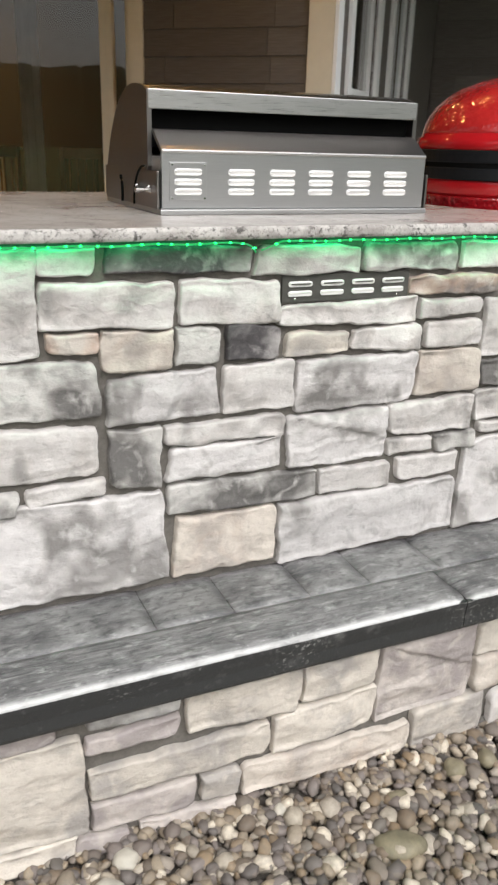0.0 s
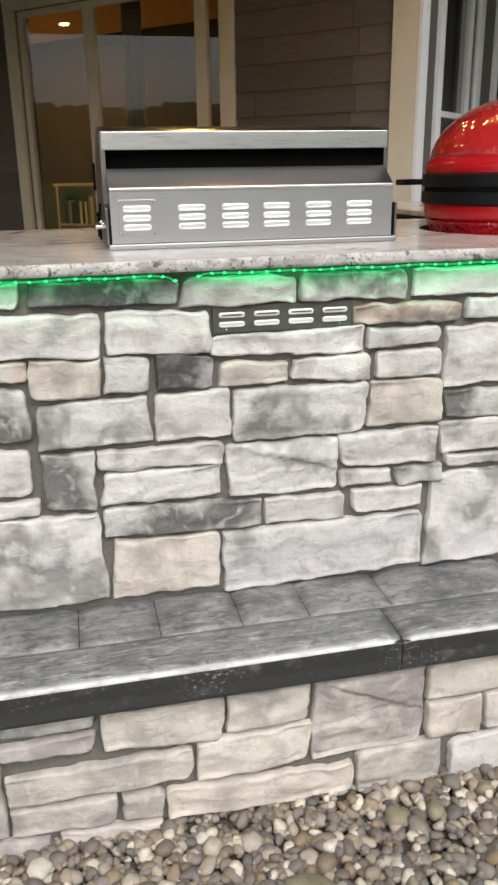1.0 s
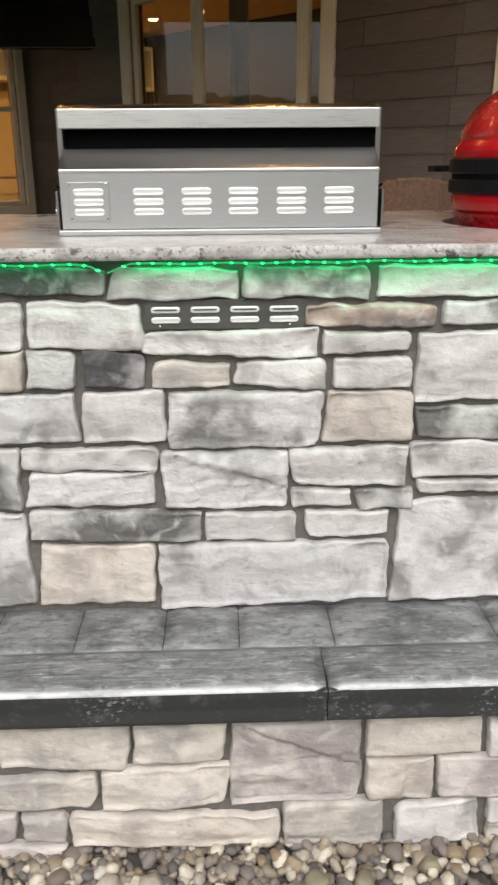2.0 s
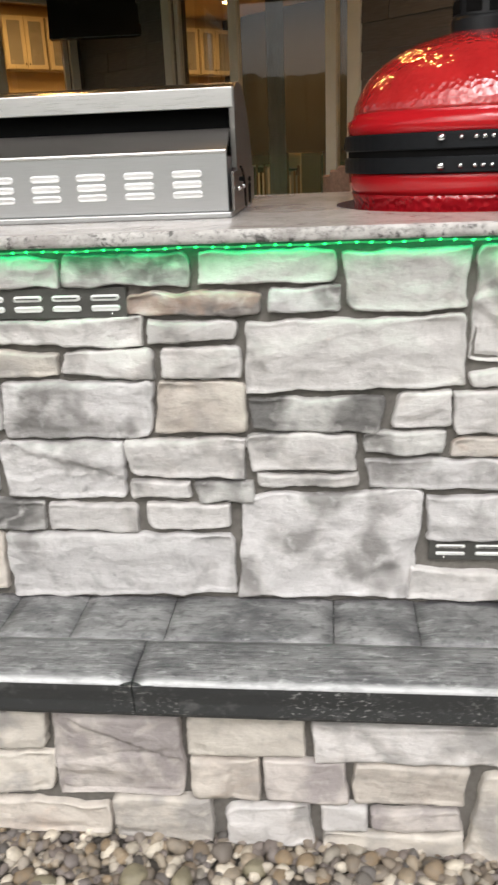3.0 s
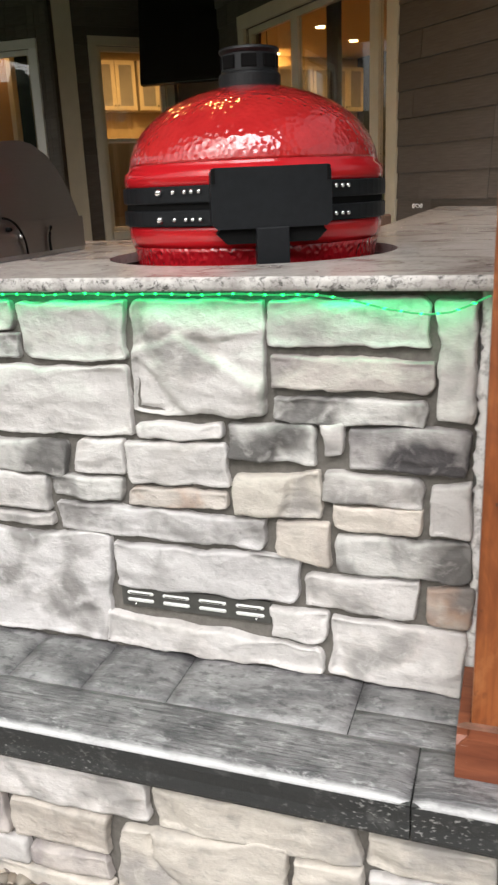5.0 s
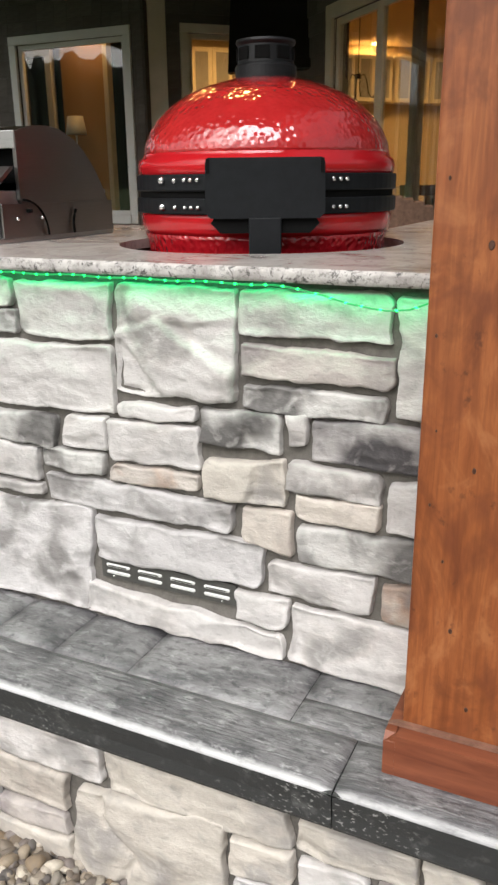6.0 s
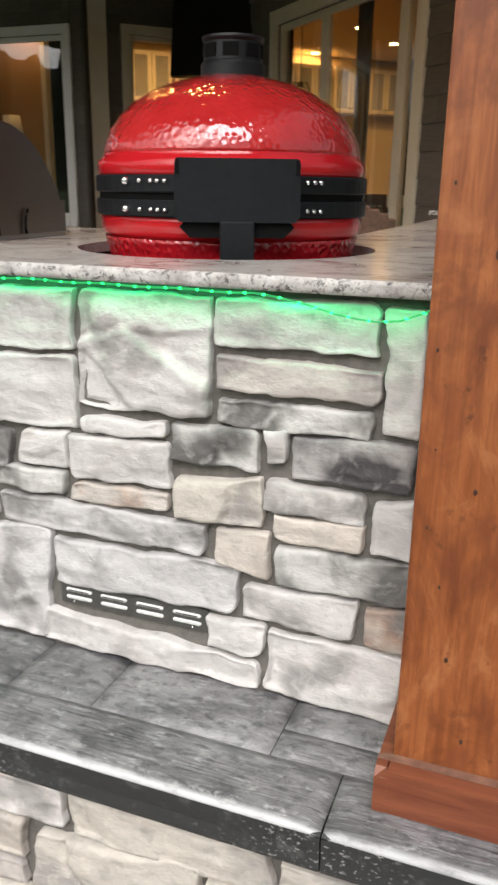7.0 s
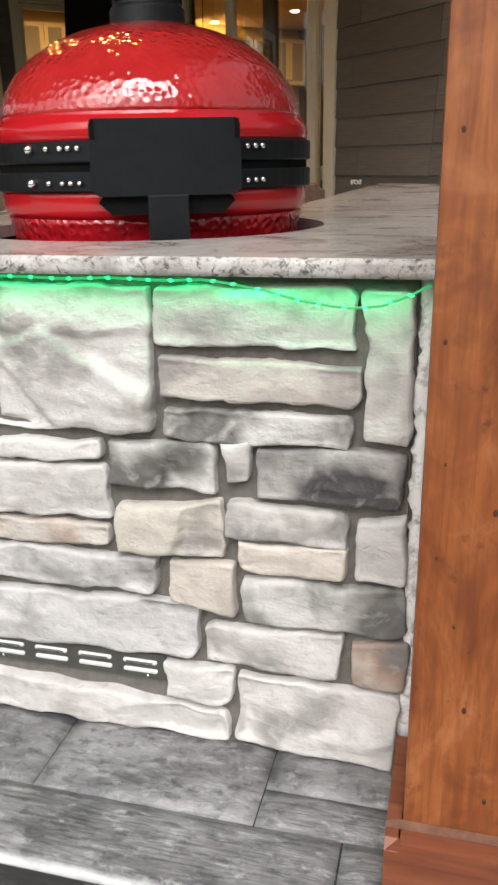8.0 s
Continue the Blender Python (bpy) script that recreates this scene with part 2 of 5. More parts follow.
GASKET = plain("felt_gasket", (0.006, 0.006, 0.006), 0.95, 0, 0.1, 20, 0.0, 0.1)

m = Mat("red_glaze", 0.10, 0, 0.55)
cr = m.noise(10, 4, 0.6)
m.colour(m.mix(m.ramp(cr, (0.35, 0.0), (0.7, 1.0)), (0.40, 0.016, 0.017), (0.51, 0.024, 0.024)))
m.b.inputs["Coat Weight"].default_value, m.b.inputs["Coat Roughness"].default_value = 1.0, 0.05
dim = m.cells(72, None, "Distance")
m.bump(m.ramp(dim, (0.1, 0.0), (0.75, 1.0)), 0.48, 0.0025)
m.bump(m.noise(60, 1, 0.4), 0.12, 0.003)
m.l.new(m.height, m.b.inputs["Coat Normal"])
GLAZE = m.m
m = Mat("red_glaze_pebbled", 0.12, 0, 0.55)
m.colour(m.mix(m.ramp(m.noise(10, 4, 0.6), (0.35, 0.0), (0.7, 1.0)), (0.33, 0.007, 0.012), (0.42, 0.011, 0.018)))
m.b.inputs["Coat Weight"].default_value, m.b.inputs["Coat Roughness"].default_value = 0.6, 0.06
m.bump(m.ramp(m.cells(70, m.mapped((1, 1, 0.8)), "Distance"), (0.05, 0.0), (0.7, 1.0)), 0.65, 0.0050)
m.l.new(m.height, m.b.inputs["Coat Normal"])
GLAZE_PEBBLED = m.m
m = Mat("red_glaze_smooth", 0.14, 0, 0.55)
m.colour((0.46, 0.011, 0.016))
m.bump(m.noise(14, 2, 0.5), 0.12, 0.006)
GLAZE_SMOOTH = m.m

m = Mat("stained_cedar", 0.46, 0, 0.4)
g1 = m.noise(4, 6, 0.6, m.mapped((5, 5, 0.8)), 1.2)
rings = m.noise(20, 6, 0.6, m.mapped((5, 5, 0.3)), 0.6)
blot = m.noise(3.2, 5, 0.62, m.mapped((1.6, 1.6, 1.0)), 1.4)
c = m.ramp(g1, (0.28, (0.19, 0.053, 0.015)), (0.5, (0.285, 0.088, 0.027)), (0.75, (0.37, 0.128, 0.042)))
c = m.mix(m.ramp(rings, (0.38, 0.4), (0.56, 0.0)), c, (0.12, 0.032, 0.010))
c = m.mix(m.ramp(blot, (0.50, 0.0), (0.62, 0.75)), c, (0.125, 0.034, 0.012))
c = m.mix(m.ramp(blot, (0.34, 0.6), (0.44, 0.0)), c, (0.42, 0.16, 0.06))
patch = m.noise(9.0, 4, 0.6, m.mapped((1.2, 1.2, 0.7)), 0.8)
c = m.mix(m.ramp(patch, (0.52, 0.0), (0.68, 0.65)), c, (0.15, 0.042, 0.017))
c = m.mix(m.ramp(patch, (0.28, 0.5), (0.40, 0.0)), c, (0.44, 0.18, 0.075))
c = m.mix(m.ramp(m.noise(26, 4, 0.6, m.mapped((1, 1, 0.8))), (0.27, 0.7), (0.35, 0.0)), c, (0.08, 0.025, 0.012))
m.colour(c)
m.bump(rings, 0.18, 0.003)
CEDAR = m.m
m = Mat("stained_trim", 0.42, 0, 0.4)
g1 = m.noise(6, 6, 0.6, m.mapped((0.8, 8, 8)), 0.6)
m.colour(m.ramp(g1, (0.3, (0.14, 0.038, 0.018)), (0.7, (0.26, 0.085, 0.04))))
m.bump(g1, 0.2, 0.002)
CEDAR_TRIM = m.m
TRIM_CAP = plain("worn_trim_edge", (0.20, 0.10, 0.066), 0.6, 0, 0.35, 30, 0.3)
KNOT = plain("wood_knot", (0.060, 0.022, 0.010), 0.6, 0, 0.4, 90)

m = Mat("dark_siding", 0.55, 0, 0.25)
g1 = m.noise(11, 6, 0.65, m.mapped((0.6, 0.6, 9)))
c = m.ramp(g1, (0.3, (0.096, 0.083, 0.073)), (0.7, (0.142, 0.124, 0.109)))
c = m.mix(1.0, c, m.ramp(m.random(), (0, 0.85), (1, 1.15)), "MULTIPLY")
m.colour(c)
m.bump(g1, 0.35, 0.003)
SIDING = m.m
CREAM = plain("cream_trim", (0.64, 0.59, 0.47), 0.5, 0, 0.05, 6)
WHITE = plain("white_vinyl", (0.78, 0.78, 0.77), 0.4, 0, 0.03, 6)
CEILING = plain("dark_soffit", (0.16, 0.14, 0.12), 0.8, 0, 0.12, 5)
PLASTER = plain("warm_plaster", (0.58, 0.47, 0.30), 0.9, 0, 0.05, 3)
TAN = plain("tan_paint", (0.42, 0.24, 0.10), 0.8, 0, 0.08, 3)
# Near-black in place of the dimness deep inside the rooms.
UNLIT_WALL = plain("unlit_wall_colour", (0.032, 0.028, 0.024), 0.9, 0, 0.06, 3)
FLOORWOOD = plain("oak_floor", (0.26, 0.15, 0.08), 0.45, 0, 0.3, 8)
CABINET = plain("cream_cabinet", (0.70, 0.64, 0.50), 0.5, 0, 0.04, 5)
SCREEN = plain("black_screen", (0.006, 0.006, 0.006), 0.25, 0, 0.1, 5, 0.0)
WICKER = plain("brown_wicker", (0.20, 0.115, 0.075), 0.8, 0, 0.3, 60, 0.7)
CHAIRWOOD = plain("chair_wood", (0.17, 0.08, 0.04), 0.5, 0, 0.3, 20)
# Near-black backing that gives the yard panes an unlit look.
PANE_BACKING = plain("dark_backing", (0.045, 0.047, 0.05), 0.8, 0, 0.15, 9)
CURTAIN = plain("grey_drape", (0.30, 0.30, 0.30), 0.9, 0, 0.15, 15)


def emitter(name, colour, strength, base=0.7):
    m = bpy.data.materials.new(name)
    m.use_nodes = True
    b = m.node_tree.nodes["Principled BSDF"]
    b.inputs["Base Color"].default_value = (base, base, base, 1)
    b.inputs["Emission Color"].default_value = (*colour, 1)
    b.inputs["Emission Strength"].default_value = strength
    return m


LED_TUBE = emitter("green_led_tube", (0.02, 1.0, 0.26), 0.46, 0.06)
LED_BEAD = emitter("green_led_bead", (0.02, 1.0, 0.19), 4.2, 0.02)
LAMP_GLOW = emitter("warm_lamp", (1.0, 0.72, 0.36), 40.0)
PORCH_GLOW = emitter("amber_lamp", (1.0, 0.50, 0.13), 110.0)

m = Mat("window_glass", 0.0, 0, 0.5)
m.colour((0.93, 0.95, 0.94))
m.b.inputs["Transmission Weight"].default_value, m.b.inputs["IOR"].default_value = 1.0, 1.64
GLASS = m.m


# ---- mesh helpers ----
def mesh_of(name, bm, material, smooth=False):
    me = bpy.data.meshes.new(name)
    bm.normal_update()
    bm.to_mesh(me)
    bm.free()
    for mat in material if isinstance(material, (list, tuple)) else [material]:
        me.materials.append(mat)
    if smooth:
        me.polygons.foreach_set("use_smooth", [True] * len(me.polygons))
    return me


def part(name, bm, material, parent=None, label="", smooth=False):
    ob = new(name, mesh_of(name, bm, material, smooth))
    ob.parent = parent
    return tagged(ob, label)


def thing(name, label, category, group="", kind=""):
    return tagged(new(name), label, category, group, kind)


def add_box(bm, x0, x1, y0, y1, z0, z1, bevel=0.0, m=None, seg=2):
    r = bmesh.ops.create_cube(bm, size=1.0)
    vs = r["verts"]
    bmesh.ops.transform(bm, verts=vs, matrix=Matrix.LocRotScale(((x0 + x1) / 2, (y0 + y1) / 2, (z0 + z1) / 2), None, (x1 - x0, y1 - y0, z1 - z0)))
    if bevel:
        es = list({e for v in vs for e in v.link_edges})
        g = bmesh.ops.bevel(bm, geom=es, offset=bevel, segments=seg, affect="EDGES", profile=0.6)
        vs = list({v for f in g["faces"] for v in f.verts} | {v for v in vs if v.is_valid})
    if m is not None:
        bmesh.ops.transform(bm, verts=vs, matrix=m)
    return vs


def box(name, dims, material, parent=None, label="", bevel=0.0, m=None, seg=2):
    bm = bmesh.new()
    add_box(bm, *dims, bevel=bevel, m=m, seg=seg)
    return part(name, bm, material, parent, label)


def lathe(profile, centre, steps=72, caps=True):
    """A surface of revolution from (radius, height) pairs."""
    bm = bmesh.new()
    rings = []
    for r, z in profile:
        rings.append([bm.verts.new((centre[0] + r * math.cos(2 * math.pi * k / steps), centre[1] + r * math.sin(2 * math.pi * k / steps), centre[2] + z)) for k in range(steps)])
    for a, b in zip(rings, rings[1:]):
        for k in range(steps):
            bm.faces.new((a[k], a[(k + 1) % steps], b[(k + 1) % steps], b[k]))
    if caps:
        bm.faces.new(rings[-1])
        bm.faces.new(rings[0][::-1])
    return bm


def prism(points, lo, hi, axis="x"):
    """A solid from an outline of (a, b) pairs, drawn out along an axis."""
    bm = bmesh.new()
    put = (lambda c, a, b: (c, a, b)) if axis == "x" else ((lambda c, a, b: (a, b, c)) if axis == "z" else (lambda c, a, b: (a, c, b)))
    u = [bm.verts.new(put(lo, a, b)) for a, b in points]
    w = [bm.verts.new(put(hi, a, b)) for a, b in points]
    bm.faces.new(u)
    bm.faces.new(w[::-1])
    for k in range(len(points)):
        j = (k + 1) % len(points)
        bm.faces.new((u[k], w[k], w[j], u[j]))
    bmesh.ops.recalc_face_normals(bm, faces=bm.faces)
    return bm


def tube(points, radius, steps=8):
    bm = bmesh.new()
    pts = [Vector(p) for p in points]
    rings = []
    for i, p in enumerate(pts):
        d = (pts[min(i + 1, len(pts) - 1)] - pts[max(i - 1, 0)]).normalized()
        side = d.cross(Vector((0, 0, 1)) if abs(d.z) < 0.9 else Vector((0, 1, 0))).normalized()
        up = side.cross(d)
        rings.append([bm.verts.new(p + radius * (math.cos(2 * math.pi * k / steps) * side + math.sin(2 * math.pi * k / steps) * up)) for k in range(steps)])
    for a, b in zip(rings, rings[1:]):
        for k in range(steps):
            bm.faces.new((a[k], a[(k + 1) % steps], b[(k + 1) % steps], b[k]))
    bm.faces.new(rings[0][::-1])
    bm.faces.new(rings[-1])
    bmesh.ops.recalc_face_normals(bm, faces=bm.faces)
    return bm


# ---- ground ----
bm = bmesh.new()
bmesh.ops.create_grid(bm, x_segments=40, y_segments=40, size=1500.0)
bmesh.ops.transform(bm, verts=bm.verts, matrix=pose(0, 0, -0.56))
ground = part("ground", bm, GRASS)
tagged(ground, "mown green lawn reaching out to the horizon", "ground", kind="structure")

bm = bmesh.new()
hill = random.Random(4)
ring = [[], [], []]
for k in range(721):
    a = math.pi + math.pi * (k / 720) * 1.3 - 0.15 * math.pi
    near = math.exp(-((math.degrees(a) - 236) / 20) ** 2)
    h = 25 + 13 * near + 6 * noise.noise(Vector((k * 0.016, 3.1, 0))) + 3 * noise.noise(Vector((k * 0.08, 8.1, 0)))
    h += (1.0 + 3.5 * near) * (abs(noise.noise(Vector((k * 0.37, 1.7, 0)))) * 2.2 + hill.uniform(0, 0.9))
    for j, (rad, z) in enumerate(((210, -1.0), (250, h * 0.75), (300, h))):
        ring[j].append(bm.verts.new((rad * math.cos(a), rad * math.sin(a), z)))
for a, b in ((0, 1), (1, 2)):
    for k in range(720):
        bm.faces.new((ring[a][k], ring[a][k + 1], ring[b][k + 1], ring[b][k]))
bmesh.ops.recalc_face_normals(bm, faces=bm.faces)
tagged(part("backdrop", bm, WOODS), "distant dark wooded hills under a grey sky", "hills", kind="structure")

# ---- island of stone ----
ISLAND_L, ISLAND_R, LEAN = -1.6, 2.722, 0.026


def lean_y(z):
    return LEAN * z


# Core walls of mortar behind the stones.
bm = prism([(0.008, -0.02), (0.008 + LEAN * 0.862, 0.862), (0.16, 0.862), (0.16, -0.02)], ISLAND_L, ISLAND_R)
wall_front = part("wall_front", bm, MORTAR)
tagged(wall_front, "stacked ledge stone veneer wall under the granite counter", "stone wall", kind="structure")
wall_end = box("wall_end", (ISLAND_R - 0.15, ISLAND_R - 0.002, 0.162, 1.22, -0.02, 0.862), MORTAR)
tagged(wall_end, "short stone veneer end wall of the outdoor kitchen", "stone wall", kind="structure")
wall_rear = box("wall_rear", (ISLAND_L, ISLAND_R - 0.152, 1.12, 1.22, 0.0, 0.862), MORTAR)
tagged(wall_rear, "rear side wall of the outdoor kitchen island", "stone wall", kind="structure")
wall_left = box("wall_left", (ISLAND_L, ISLAND_L + 0.10, 0.162, 1.118, 0.0, 0.862), MORTAR)
tagged(wall_left, "left end wall of the outdoor kitchen island", "stone wall", kind="structure")
wall_base = box("wall_base", (-4.6, 5.2, -0.268, -0.05, -0.62, -0.104), MORTAR)
tagged(wall_base, "low stone veneer retaining wall under the patio slab", "stone wall", kind="structure")


# ---- patio ----
NOSE = -0.338
patio_slab = box("patio", (-4.6, 5.2, -0.262, 7.6, -0.100, -0.012), EDGE)
tagged(patio_slab, "charcoal stamped concrete patio slab with rounded edge", "patio", kind="structure")
nose_profile = [(-0.255, -0.102), (-0.322, -0.102), (-0.330, -0.098), (-0.334, -0.088), (-0.333, -0.060), (-0.337, -0.030), (-0.3375, -0.0135), (-0.330, -0.0125), (-0.255, -0.0125)]


def tile_piece(name, x0, x1, y0, y1, top, mat, front=False, seed=0):
    """One stamped slab: softened edges and an uneven face; a front piece rolls over the edge."""
    bm = bmesh.new()
    fine = 0.02 if y0 < 0.5 else 0.06
    nx, ny = max(4, int((x1 - x0) / (1.5 * fine))), max(4, int((y1 - y0) / fine))
    rows = []
    for j in range(ny + 1):
        row = []
        for i in range(nx + 1):
            x, y = x0 + (x1 - x0) * i / nx, y0 + (y1 - y0) * j / ny
            d = min(x - x0, x1 - x, 1 if front else y - y0, y1 - y)
            drop = 0.007 * max(0.0, 1 - d / 0.010) ** 1.5
            z = top - drop + 0.0018 * noise.noise(Vector((x * 3, y * 26, seed))) + 0.0012 * noise.noise(Vector((x * 9, y * 9, seed)))
            if front:
                f = max(0.0, 1 - (y - y0) / 0.018)
                z -= 0.011 * (1 - math.sqrt(max(0.0, 1 - f * f)))
            row.append(bm.verts.new((x, y, z)))
        rows.append(row)
    for a, b in zip(rows, rows[1:]):
        for i in range(nx):
            bm.faces.new((a[i], a[i + 1], b[i + 1], b[i]))
    edge = [e for e in bm.edges if e.is_boundary]
    g = bmesh.ops.extrude_edge_only(bm, edges=edge)
    for v in g["geom"]:
        if isinstance(v, bmesh.types.BMVert):
            v.co.z = top - (0.015 if front else 0.026)
    bmesh.ops.recalc_face_normals(bm, faces=bm.faces)
    return part(name, bm, mat, patio_slab, smooth=True)


def nosing_strip(x0, x1, seed):
    bm = prism(nose_profile, x0, x1)
    return part("edge_form", bm, EDGE, patio_slab, "near-black cast front edge of the slab")


joints_front = [-4.6, -2.9, -1.50, -0.11, 1.272, 2.655, 4.04, 5.2]
for k, (a, b) in enumerate(zip(joints_front, joints_front[1:])):
    nosing_strip(a + 0.0015, b - 0.0015, k)
joints_mid = [-4.6, -4.1, -3.6, -3.1, -2.6, -2.05, -1.5, -0.95, -0.42, 0.10, 0.498, 0.698, 0.906, 1.085, 1.31, 1.70, 1.895, 2.105, 2.508, 2.80, 3.3, 3.9, 4.5, 5.2]

# ---- countertop ----
TOP, UNDER, FRONT = 0.890, 0.863, -0.034
KX, KY = 2.089, 0.642
HOLE = (2.098, 0.588, 0.386)


def counter_outline():
    return [(ISLAND_L - 0.03, FRONT), (2.745, FRONT), (2.745, 3.70), (2.30, 4.14), (2.255, 4.14), (2.255, 1.26), (ISLAND_L - 0.03, 1.26)]


def plate_with_hole(outline, z0, z1, hole, steps=64):
    """A slab with a round hole right through it and an eased edge."""
    bm = bmesh.new()
    cx, cy, r = hole
    loops = {}
    for z, inset in ((z0, 0.003), (z0 + 0.004, 0.0), (z1 - 0.004, 0.0), (z1, 0.004)):
        c = Vector((sum(p[0] for p in outline) / len(outline), sum(p[1] for p in outline) / len(outline)))
        loop = []
        n = len(outline)
        for i, (x, y) in enumerate(outline):
            a, b = Vector(outline[i - 1]), Vector(outline[(i + 1) % n])
            p = Vector((x, y))
            e1, e2 = (p - a).normalized(), (b - p).normalized()
            n1, n2 = Vector((-e1.y, e1.x)), Vector((-e2.y, e2.x))
            q = (n1 + n2)
            q = q / max(0.3, q.dot(n1))
            loop.append(bm.verts.new((x + q.x * inset, y + q.y * inset, z)))
        loops[z] = loop
    zs = list(loops)
    for za, zb in zip(zs, zs[1:]):
        for k in range(len(outline)):
            j = (k + 1) % len(outline)
            bm.faces.new((loops[za][k], loops[za][j], loops[zb][j], loops[zb][k]))
    circ = {}
    for z in (z0, z1):
        circ[z] = [bm.verts.new((cx + r * math.cos(2 * math.pi * k / steps), cy + r * math.sin(2 * math.pi * k / steps), z)) for k in range(steps)]
        es = [bm.edges.new((circ[z][k], circ[z][(k + 1) % steps])) for k in range(steps)]
        oe = [bm.edges.get((loops[z][k], loops[z][(k + 1) % len(outline)])) for k in range(len(outline))]
        bmesh.ops.triangle_fill(bm, edges=es + oe, use_beauty=True)
    for k in range(steps):
        j = (k + 1) % steps
        bm.faces.new((circ[z0][k], circ[z0][j], circ[z1][j], circ[z1][k]))
    bmesh.ops.recalc_face_normals(bm, faces=bm.faces)
    return bm


countertop = part("countertop", plate_with_hole(counter_outline(), UNDER, TOP, HOLE), GRANITE)
tagged(countertop, "pale speckled granite countertop with polished face and round cutout", "countertop")
def chiselled_edge(x0, x1):
    """The rough-chipped front face of the slab, proud of it by a hair."""
    bm = bmesh.new()
    rows = [(UNDER - 0.0005, 0.002, 0.0), (UNDER + 0.004, -0.0012, 1.0), (0.873, -0.0016, 1.0), (0.880, -0.0014, 1.0), (TOP - 0.004, -0.0010, 0.8), (TOP + 0.0006, 0.0045, 0.0)]
    n = int((x1 - x0) / 0.009)
    grid = []
    for z, back, amp in rows:
        grid.append([bm.verts.new((x0 + (x1 - x0) * k / n, FRONT + back - 0.0014 * amp * (0.6 + noise.noise(Vector((k * 0.31, z * 160, 3.0)))), z)) for k in range(n + 1)])
    for a, b in zip(grid, grid[1:]):
        for k in range(n):
            bm.faces.new((a[k], a[k + 1], b[k + 1], b[k]))
    return part("front_edge", bm, GRANITE_EDGE, countertop, "rough chipped speckled stone edge", smooth=True)


chiselled_edge(ISLAND_L - 0.03, 2.744)
leg_wall = box("wall_side", (2.34, 2.70, 1.222, 3.74, 0.0, 0.862), MORTAR)
tagged(leg_wall, "stone base of the counter leg running to the house", "stone wall", kind="structure")


# ---- grill ----
GL, GR = 0.659, 1.463      # the hood's ends
PL, PR = 0.668, 1.451      # the rear panel's ends
GY = 0.281
grill = thing("gas_grill", "built-in stainless steel gas grill seen from behind, hood closed, on granite", "grill")
body = box("body", (PL, PR, GY + 0.012, 0.79, TOP + 0.002, 1.030), STEEL, grill, bevel=0.004)


def capsule(c, z, hw, hh, y0, lift, low):
    """A pressed louver: a rounded slot raised from its sheet, fuller along its upper edge."""
    bm = bmesh.new()
    n = 8
    outline = []
    for side, start in ((1, -math.pi / 2), (-1, math.pi / 2)):
        for k in range(n + 1):
            a = start + math.pi * k / n
            outline.append((c + side * (hw - hh) + hh * math.cos(a), z + hh * math.sin(a)))
    back = [bm.verts.new((x, y0 + 0.001, y)) for x, y in outline]
    rim = [bm.verts.new((x, y0 - 0.003, y)) for x, y in outline]
    top = [bm.verts.new((c + (x - c) * 0.93, y0 - (lift if y > z else low), z + (y - z) * 0.62)) for x, y in outline]
    for u, w in ((back, rim), (rim, top)):
        for k in range(len(outline)):
            j = (k + 1) % len(outline)
            bm.faces.new((u[k], u[j], w[j], w[k]))
    bm.faces.new(top)
    bmesh.ops.recalc_face_normals(bm, faces=bm.faces)
    return bm


def louvre_panel():
    """The rear panel, with its six groups of three pressed slots."""
    panel = box("rear_panel", (PL, PR, GY, GY + 0.011, 0.906, 1.041), STEEL, grill, "brushed steel rear panel with louvers", bevel=0.002)
    cols = [0.737, 0.883, 1.001, 1.116, 1.235, 1.353]
    for c in cols:
        for z in (0.994, 0.970, 0.9465):
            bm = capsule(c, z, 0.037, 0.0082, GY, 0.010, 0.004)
            part("louver", bm, LOUVER_HIGHLIGHT, panel, "raised louver slot, near-white for its painted highlight", smooth=False)
    return panel


louvre_panel()
access = box("access_plate", (0.688, 0.787, GY - 0.0025, GY, 0.925, 1.017), STEEL, grill, "screwed access plate", bevel=0.001)
for x in (0.694, 0.781):
    for z in (0.931, 1.011):
        bm = bmesh.new()
        bmesh.ops.create_cone(bm, cap_ends=True, segments=10, radius1=0.0032, radius2=0.0022, depth=0.003, matrix=pose(x, GY - 0.004, z, 90))
        part("screw", bm, CHROME, access)
# Deflector takes the darkened steel so it mirrors less sky.
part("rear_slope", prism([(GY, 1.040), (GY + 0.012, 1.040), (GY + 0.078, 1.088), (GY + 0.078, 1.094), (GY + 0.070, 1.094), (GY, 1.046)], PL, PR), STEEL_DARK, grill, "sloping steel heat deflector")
box("fold_edge", (PL, PR, GY - 0.004, GY + 0.010, 1.038, 1.047), STEEL_HIGHLIGHT, grill, "folded edge, its highlight painted as paler steel", bevel=0.0035)
box("flange", (PL - 0.008, PR + 0.008, GY - 0.014, 0.81, TOP + 0.0005, TOP + 0.014), STEEL, grill, bevel=0.003)
# Black sheet that paints in the deep shade behind the lip.
box("gap_shadow", (GL + 0.012, GR - 0.012, 0.392, 0.42, 1.05, 1.190), BLACK, grill, "black sheet standing in for the shade under the hood lip")
hood_curve = [(0.372, 1.176), (0.379, 1.1792), (0.387, 1.1823), (0.396, 1.1852), (0.406, 1.1877), (0.418, 1.190), (0.432, 1.1922), (0.447, 1.194), (0.473, 1.1955), (0.50, 1.196), (0.555, 1.190), (0.625, 1.164), (0.672, 1.132), (0.712, 1.092), (0.745, 1.050), (0.775, 1.000), (0.795, 0.950), (0.804, 0.905)]
